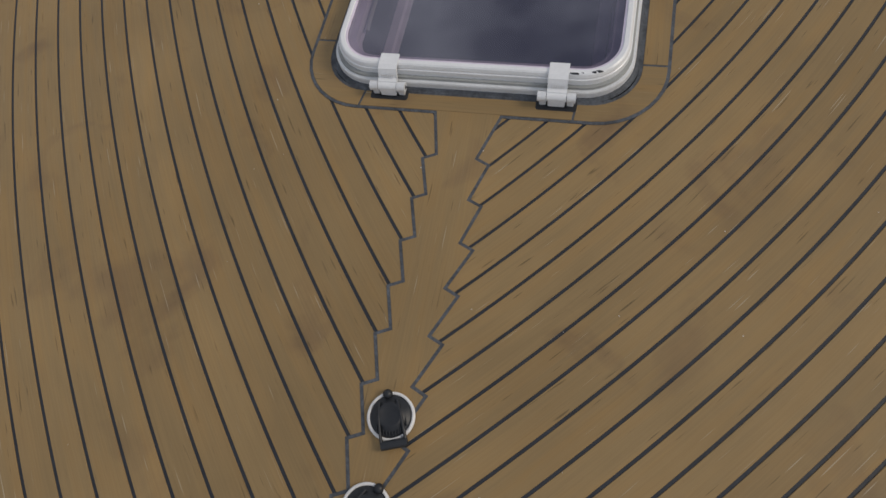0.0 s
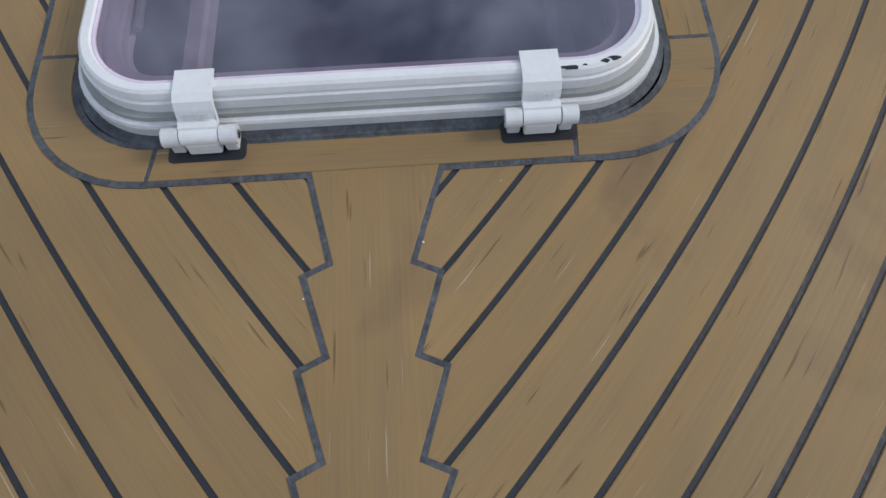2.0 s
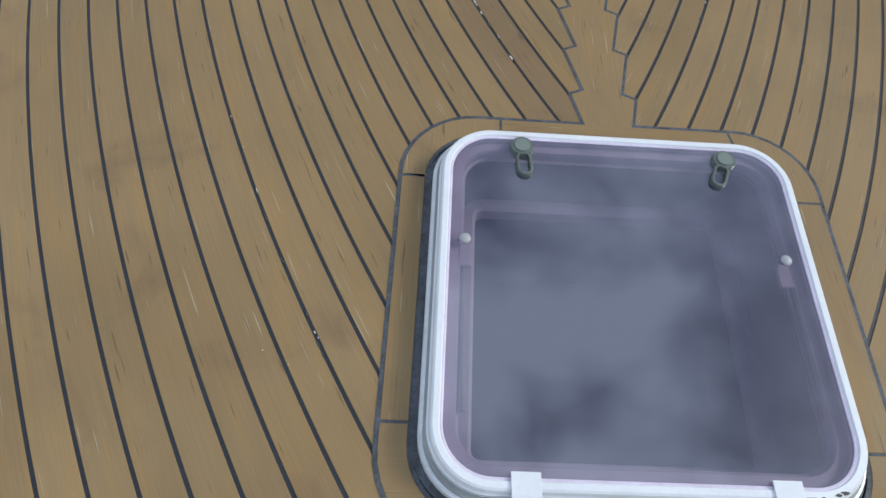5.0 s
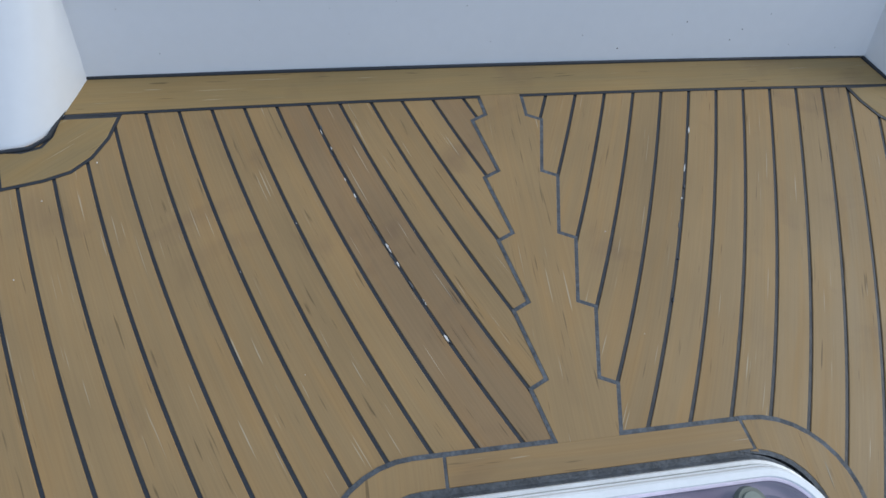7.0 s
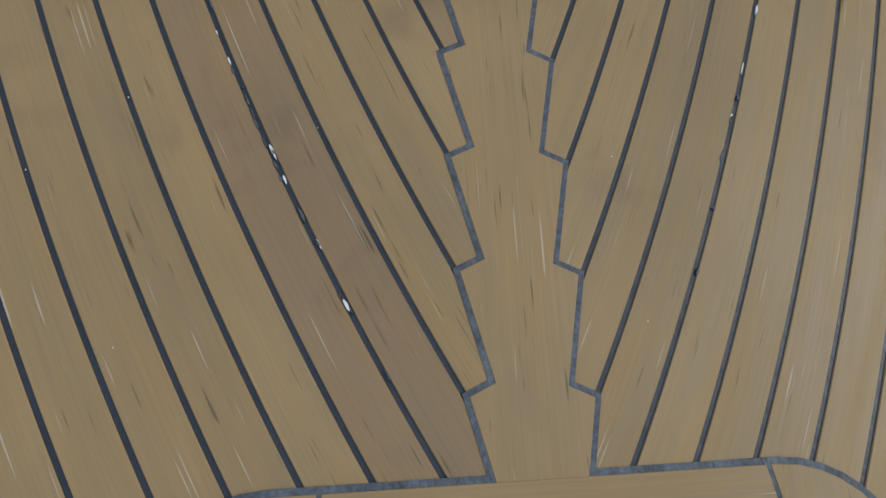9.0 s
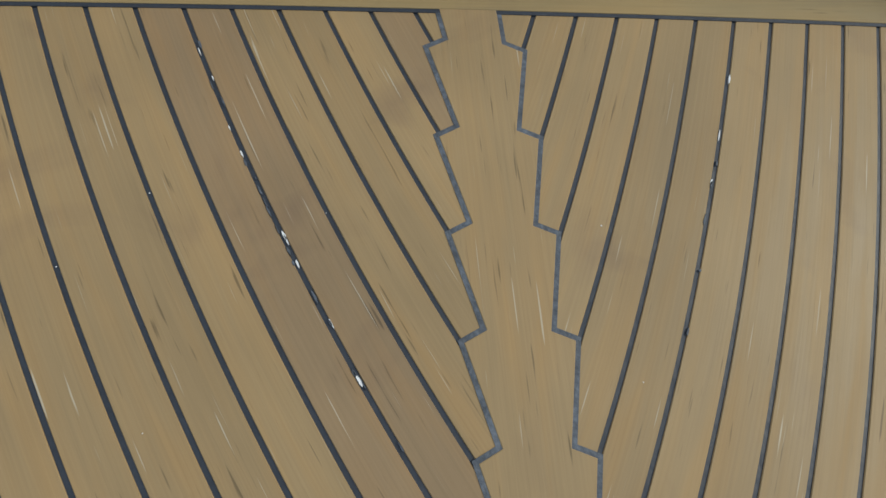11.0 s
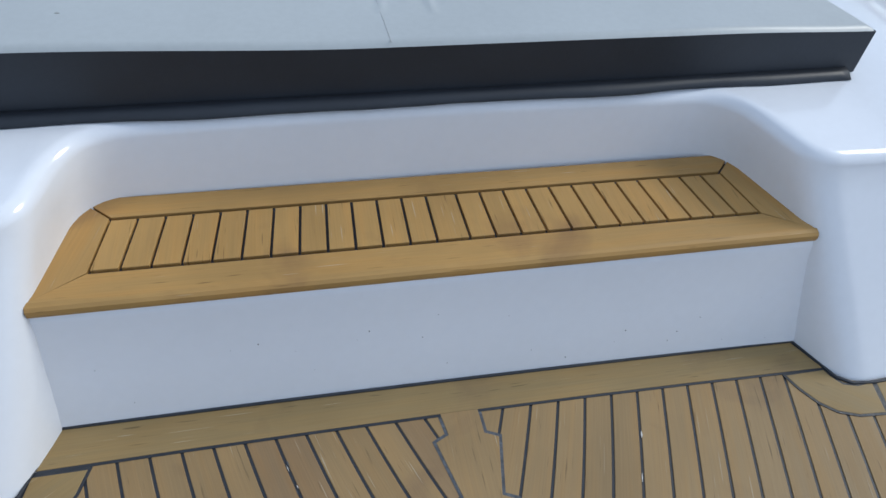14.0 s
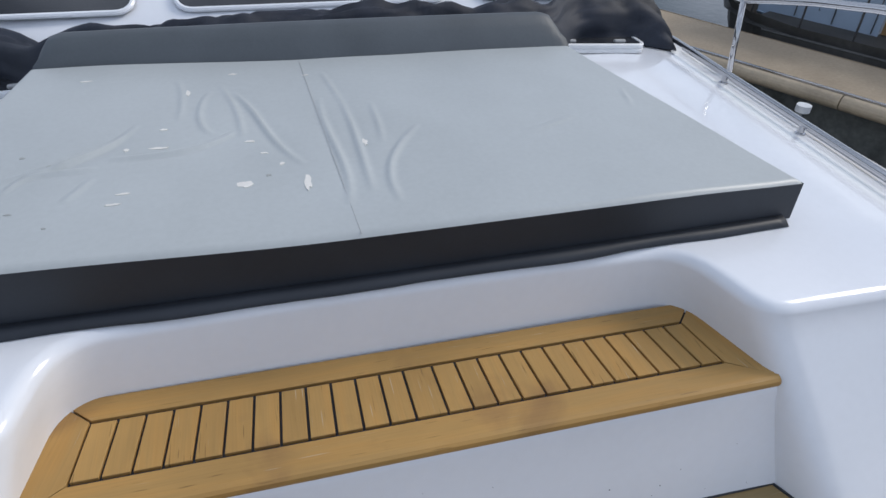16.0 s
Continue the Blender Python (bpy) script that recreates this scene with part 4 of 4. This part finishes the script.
def canvas():
    """A rolled awning, lying across the coachroof behind the backrest."""
    bm = bmesh.new()
    rows = []
    n, m = 150, 28
    for i in range(n + 1):
        x = -2.0 + 3.76 * i / n
        yc = 3.60 + 0.03 * x + 0.27 * smooth01(abs(x), 0.95, 1.25)
        top = 0.155 + 0.085 * float(smooth01(np.array(-abs(x)), -1.15, -0.85)) + 0.035 * noise.noise(Vector((x * 2.2, 0, 3)))
        end = 1.0 if x < 1.585 else math.sqrt(max(0.05, 1 - ((x - 1.585) / 0.175) ** 2))
        end *= 0.95 + 0.30 * float(smooth01(np.array(x), 0.9, 1.15))
        depth = 0.10 + 0.06 * float(smooth01(np.array(abs(x)), 0.9, 1.3))
        row = []
        for j in range(m + 1):
            a = math.pi * j / m
            w = 1 + 0.22 * noise.noise(Vector((x * 4.5 + math.cos(a), a * 2.2, x * 1.3))) + 0.10 * noise.noise(Vector((x * 12, a * 5, 0)))
            row.append(bm.verts.new((x, yc - math.cos(a) * depth * w, coach_top(x, yc) + 0.002 + math.sin(a) ** 0.8 * top * w * end)))
        rows.append(row)
    for a, b in zip(rows, rows[1:]):
        for j in range(m):
            bm.faces.new((a[j], a[j + 1], b[j + 1], b[j]))
    bm.faces.new(rows[-1])
    ob = link("rolled_awning", bm, CANVAS, label="rolled dark navy canvas awning behind the backrest", smooth=True)
    tagged(ob, category="canvas")


canvas()


def small_hatch():
    h = empty("side_hatch", "low closed white-framed dark hatch beside the sun pad", "hatch", "small hatches on the coachroof")
    o = round_rect(-0.25, 0.25, -0.13, 0.13, 0.05, 6)
    link("frame", ring_sweep(o, [(-0.006, 0.0), (-0.006, 0.014), (0.0, 0.017), (0, 0.021), (-0.004, 0.023), (-0.004, 0.036), (0.0, 0.040), (0.012, 0.040), (0.015, 0.034)]), ALU, h, "white aluminium frame")
    link("seal", ring_sweep(o, [(0.002, 0.015), (0.002, 0.024)]), RUBBER, h)
    link("pane", slab(outset([Vector((*p, 0)) for p in o], -0.014), 0.020, 0.037, 0.001), WINDOW, h, "dark tinted pane")
    for x in (-0.14, 0.12):
        b = bmesh.new()
        box(b, x - 0.03, x + 0.03, -0.105, -0.085, 0.037, 0.052, 0.006)
        link("latch", b, KNOB, h)
    return h


sh = small_hatch()
sh.matrix_basis = pose(1.262, 3.770, coach_top(1.23, 3.6) + 0.002, 0, 3.5, 1)
copy_thing(sh, pose(-1.250, 3.660, coach_top(1.23, 3.55) - 0.004, 0, -3.5, 1))


def cabin_front():
    bm = bmesh.new()
    prof = [(3.80, 0.50), (3.84, 0.56), (3.95, 0.66), (4.30, 0.86), (4.8, 1.05), (6.5, 1.15)]
    rows = [[bm.verts.new((x, y + 0.03 * abs(x) ** 2, z)) for x in np.linspace(-1.55, 1.55, 24)] for y, z in prof]
    for a, b in zip(rows, rows[1:]):
        for i in range(23):
            bm.faces.new((a[i], a[i + 1], b[i + 1], b[i]))
    for i in (0, 23):
        e = [r[i] for r in rows]
        low = [bm.verts.new((v.co.x * 1.01, v.co.y, 0.3)) for v in e]
        for a, b, c, d in zip(e, e[1:], low[1:], low):
            bm.faces.new((a, b, c, d))
    link("cabin_front", bm, GEL, label="white sloping cabin front", smooth=True, kind="structure")
    slope = math.atan2(0.20, 0.35)
    for x0, x1 in ((-1.50, -0.76), (-0.57, 0.62), (0.80, 1.50)):
        w = empty("window", "long dark tinted window in the white cabin front", "window", "windows of the cabin front", "structure")
        o = round_rect(x0, x1, 0.0, 0.34, 0.06, 6)
        f = link("window_frame", ring_sweep(o, [(-0.018, 0.0), (-0.018, 0.010), (-0.010, 0.016), (0.0, 0.014), (0.002, 0.004)]), GEL, w)
        g = link("pane", slab(o, 0.0, 0.008, 0.002), WINDOW, w)
        w.matrix_basis = pose(0, 4.030, 0.711, math.degrees(slope), 0, 0)


cabin_front()


# ---- rails ----
def toe_rail():
    r = empty("hand_rail", "polished stainless hand rail on short feet along the coachroof", "rail")
    pts = [(1.76, y, coach_top(1.76, y) + 0.052) for y in np.linspace(2.1, 3.78, 14)]
    pts = [(1.775, 1.9, coach_top(1.76, 1.9) + 0.048)] + pts + [(1.765, 3.90, coach_top(1.76, 3.90) + 0.045), (1.764, 3.93, coach_top(1.76, 3.93) + 0.02), (1.765, 3.935, coach_top(1.76, 3.86) - 0.002)]
    bm = bmesh.new()
    tube(bm, pts, 0.0135, 14)
    link("bar", bm, STEEL, r, smooth=True)
    bm = bmesh.new()
    tube(bm, [(1.835, y, coach_top(1.835, y) + 0.018) for y in np.linspace(1.95, 3.8, 12)], 0.010, 10)
    link("lower_bar", bm, STEEL, r, smooth=True)
    for y in (2.34, 2.855, 3.365, 3.86):
        bm = bmesh.new()
        rod(bm, (1.772, y, coach_top(1.76, y) - 0.002), (1.772, y, coach_top(1.76, y) + 0.044), 0.0125, 16)
        link("foot", bm, STEEL, r, smooth=False)
        bm = bmesh.new()
        rod(bm, (1.772, y, coach_top(1.76, y) - 0.002), (1.772, y, coach_top(1.76, y) + 0.004), 0.020, 18)
        link("flange", bm, STEEL, r)


toe_rail()


def guard_rail():
    g = empty("guard_rail", "polished stainless guard rail on upright stanchions beside the coachroof", "rail")
    top = [(1.97, 1.2, 1.02), (1.96, 2.2, 0.985), (1.955, 2.6, 0.955), (1.955, 2.9, 0.915), (1.97, 3.2, 0.86), (1.955, 3.41, 0.815), (1.90, 3.53, 0.79), (1.87, 3.9, 0.78), (1.85, 4.8, 0.77)]
    bm = bmesh.new()
    tube(bm, top, 0.0165, 14)
    link("top_bar", bm, STEEL, g, smooth=True)
    for (xb, yb), (xt, yt, zt) in (((1.912, 3.505), (1.893, 3.535, 0.79)), ((1.955, 2.2), (1.96, 2.2, 0.985)), ((1.88, 4.8), (1.85, 4.8, 0.77))):
        bm = bmesh.new()
        tube(bm, [(xb, yb, 0.40), ((xb + xt) / 2, (yb + yt) / 2, (0.40 + zt) / 2), (xt, yt, zt)], 0.0135, 14)
        link("stanchion", bm, STEEL, g, smooth=True)


guard_rail()

# ---- harbour ----
ALONG, ACROSS = Vector((-0.44, 0.898, 0)), Vector((0.898, 0.44, 0))


def berth(s, n, z):
    """A place by metres along the dock, metres out from the yacht, and height."""
    p = ALONG * s + ACROSS * n
    return (p.x, p.y, z)


def berth_box(bm, s0, s1, n0, n1, z0, z1, bevel=0.0):
    m = Matrix(((ALONG.x, ACROSS.x, 0, 0), (ALONG.y, ACROSS.y, 0, 0), (0, 0, 1, 0), (0, 0, 0, 1)))
    box(bm, s0, s1, n0, n1, z0, z1, bevel, 2, m)


def harbour():
    bm = bmesh.new()
    for v in ((-400, -400), (400, -400), (400, 400), (-400, 400)):
        bm.verts.new((*v, -1.9))
    bm.verts.ensure_lookup_table()
    bm.faces.new(bm.verts)
    link("water", bm, WATER, label="dark still harbour water", kind="structure")
    d = empty("dock", "long tan dock with a pale rounded edge and dark sheet piling below", "dock", kind="structure")
    bm = bmesh.new()
    berth_box(bm, -12, 30, 7.84, 9.02, -1.16, -1.0, 0.01)
    link("decking", bm, CONCRETE, d, "tan weathered decking")
    for i in range(14):
        bm = bmesh.new()
        rod(bm, berth(-12 + i * 3.0, 7.80, -1.085), berth(-9.012 + i * 3.0, 7.80, -1.085), 0.082, 18)
        link("fender_strip", bm, DOCK_EDGE, d)
    bm = bmesh.new()
    berth_box(bm, -12, 30, 7.82, 7.85, -1.0, -0.985, 0.004)
    link("metal_strip", bm, STEEL, d)
    bm = bmesh.new()
    berth_box(bm, -12, 30, 8.12, 8.9, -2.5, -1.17)
    link("piling_wall", bm, PILE, d)
    for i in range(60):
        bm = bmesh.new()
        s = -4 + i * 0.30
        berth_box(bm, s, s + 0.24, 8.00, 8.13, -2.4, -1.17, 0.03)
        link("sheet_pile", bm, PILE, d)
    return d


harbour()


def bollard():
    b = empty("mooring_bollard", "small galvanised mooring bollard beside the dock", "bollard")
    bm = bmesh.new()
    rod(bm, berth(3.17, 7.25, -2.0), berth(3.17, 7.25, -1.08), 0.035, 16)
    link("post", bm, STEEL, b)
    bm = bmesh.new()
    rod(bm, berth(3.17, 7.25, -1.10), berth(3.17, 7.25, -1.03), 0.075, 20)
    link("cap", bm, ALU_SIDE, b)
    return b


bollard()


def barge():
    b = empty("barge", "moored black barge with blue-grey cabin behind the dock", "boat")
    bm = bmesh.new()
    out = [(-14, 9.25), (4.2, 9.25), (4.75, 9.34), (5.25, 9.62), (5.6, 10.2), (5.7, 11.2), (5.6, 12.2), (5.2, 12.8), (4.2, 13.3), (-14, 13.3)]
    rows = []
    for z, k in ((-2.0, -0.10), (-1.3, 0.0), (-1.0, 0.02), (-0.98, 0.05), (-0.95, 0.02), (-0.83, 0.05)):
        pts = [(s + (k * 3 if s > 4.5 else 0), n - (k if n < 11.3 else -k)) for s, n in out]
        rows.append([bm.verts.new(berth(s, n, z + 0.10 * max(0, (s - 4) / 1.5) ** 2)) for s, n in pts])
    for a, c in zip(rows, rows[1:]):
        for i in range(len(out)):
            j = (i + 1) % len(out)
            bm.faces.new((a[i], a[j], c[j], c[i]))
    link("hull", bm, BARGE_BLACK, b, "black painted steel hull with strakes")
    bm = bmesh.new()
    berth_box(bm, -14, 4.9, 9.40, 13.1, -0.97, -0.90)
    link("deck", bm, BARGE_DECK, b)
    for s0, s1, z in ((-14, 4.6, -0.975), (-14, 4.3, -1.25)):
        bm = bmesh.new()
        berth_box(bm, s0, s1, 9.16, 9.28, z - 0.05, z + 0.03, 0.02)
        link("strake", bm, BARGE_BLACK, b)
    bm = bmesh.new()
    berth_box(bm, 3.50, 5.05, 9.95, 12.6, -0.93, 0.62, 0.03)
    link("cabin", bm, BARGE_BLUE, b, "blue-grey painted cabin side")
    bm = bmesh.new()
    berth_box(bm, 2.2, 3.46, 10.05, 10.12, -0.88, 0.55, 0.01)
    door = link("door", bm, WOOD_DOOR, b, "varnished board door")
    for i in range(3):
        bm = bmesh.new()
        s = 3.55 + i * 0.50
        berth_box(bm, s, s + 0.012, 9.935, 9.955, -0.88, 0.5)
        link("panel_joint", bm, BARGE_BLACK, b)
    bm = bmesh.new()
    berth_box(bm, -14, 2.2, 9.95, 12.6, -0.93, 0.62, 0.03)
    link("after_cabin", bm, BARGE_BLUE, b, "blue-grey painted cabin side")
    for s, z in ((4.05, -0.30), (3.72, -0.62), (4.25, -0.66)):
        bm = bmesh.new()
        tube(bm, [berth(s, 9.95, z), berth(s, 9.90, z - 0.01), berth(s, 9.90, z - 0.07), berth(s, 9.95, z - 0.08)], 0.006, 8)
        link("cleat", bm, BARGE_BLACK, b)
    bm = bmesh.new()
    berth_box(bm, 4.62, 4.86, 9.925, 9.952, -0.72, -0.45, 0.01)
    link("cabin_window", bm, WINDOW, b)
    for i in range(4):
        bm = bmesh.new()
        s = 2.9 + i * 0.68
        rod(bm, berth(s, 9.45, -0.93), berth(s, 9.45, -0.2), 0.014, 10)
        link("post", bm, BARGE_BLACK, b)


barge()


def far_quay():
    bm = bmesh.new()
    berth_box(bm, 26, 30, -60, 60, -2.2, 0.6)
    link("quay", bm, QUAY, label="far stone quay", kind="structure")


far_quay()

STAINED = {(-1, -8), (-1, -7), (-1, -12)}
# ---- seam damage ----
rnd = random.Random(11)
for i in range(46):
    y = rnd.uniform(1.0, 1.62) if i < 34 else rnd.uniform(0.3, 0.9)
    side, k = (-1, -7) if i < 26 else ((1, -7) if i < 34 else (-1, 3))
    x = seam_x(side, k, y) + rnd.uniform(-0.004, 0.004)
    tilt = math.atan2(seam_x(side, k, y + 0.05) - seam_x(side, k, y - 0.05), 0.1)
    a, b = rnd.uniform(0.0007, 0.0019), rnd.uniform(0.002, 0.011)
    pts = []
    for q in range(7):
        t = -q * 2 * math.pi / 7
        u, w = a * math.cos(t) * rnd.uniform(0.6, 1.3), b * math.sin(t) * rnd.uniform(0.7, 1.2)
        pts.append((x + u * math.cos(tilt) + w * math.sin(tilt), y - u * math.sin(tilt) + w * math.cos(tilt)))
    link("seam_flake", slab(ccw(pts), -0.003, 0.0009), FOAM if i % 3 == 0 else CAULK_OLD, deck)
bm = bmesh.new()
for i in range(70):
    x, y = rnd.uniform(-1.3, 1.3), rnd.uniform(-1.4, 1.6)
    r = rnd.uniform(0.0007, 0.0018)
    if -0.45 < x < 0.5 and -0.02 < y < 0.93:
        continue
    bmesh.ops.create_icosphere(bm, subdivisions=1, radius=r, matrix=Matrix.Translation((x, y, 0.0008)) @ Matrix.Diagonal((1, 1, 0.5, 1)))
link("dust_specks", bm, FOAM, deck, kind="stuff")

bm = bmesh.new()
for i in range(36):
    x = rnd.uniform(-0.85, 0.95)
    f = rnd.random()
    y, z = 1.757 + 0.088 * f + 0.004 - 0.008 * x, 0.02 + 0.24 * f + 0.015 * x
    bmesh.ops.create_icosphere(bm, subdivisions=1, radius=rnd.uniform(0.0006, 0.0018), matrix=Matrix.Translation((x, y, z)))
link("dirt_specks", bm, RUBBER, deck, kind="stuff")

# ---- bead along the foot of the step ----
bm = bmesh.new()
foot = [(-1.9, 1.648), (-1.4, 1.607), (-1.03, 1.597), (-0.965, 1.605), (-0.932, 1.628)] + [(x, wall_foot(x) - 0.002) for x in (-0.880, -0.4, 0.0, 0.4, 0.7, 0.953)] + [ (1.006, 1.628), (1.04, 1.604), (1.10, 1.597), (1.47, 1.607), (1.97, 1.648)]
tube(bm, [(x, y - 0.001, 0.0035 + 0.0008 * math.sin(x * 40)) for x, y in foot], 0.0042, 8)
link("sealant_bead", bm, CAULK, label="dark mildewed sealant bead along the white step", kind="structure")

# ---- deck planks ----
for side in (-1, 1):
    for k in range(-16, KMAX):
        for run in plank_pieces(side, k):
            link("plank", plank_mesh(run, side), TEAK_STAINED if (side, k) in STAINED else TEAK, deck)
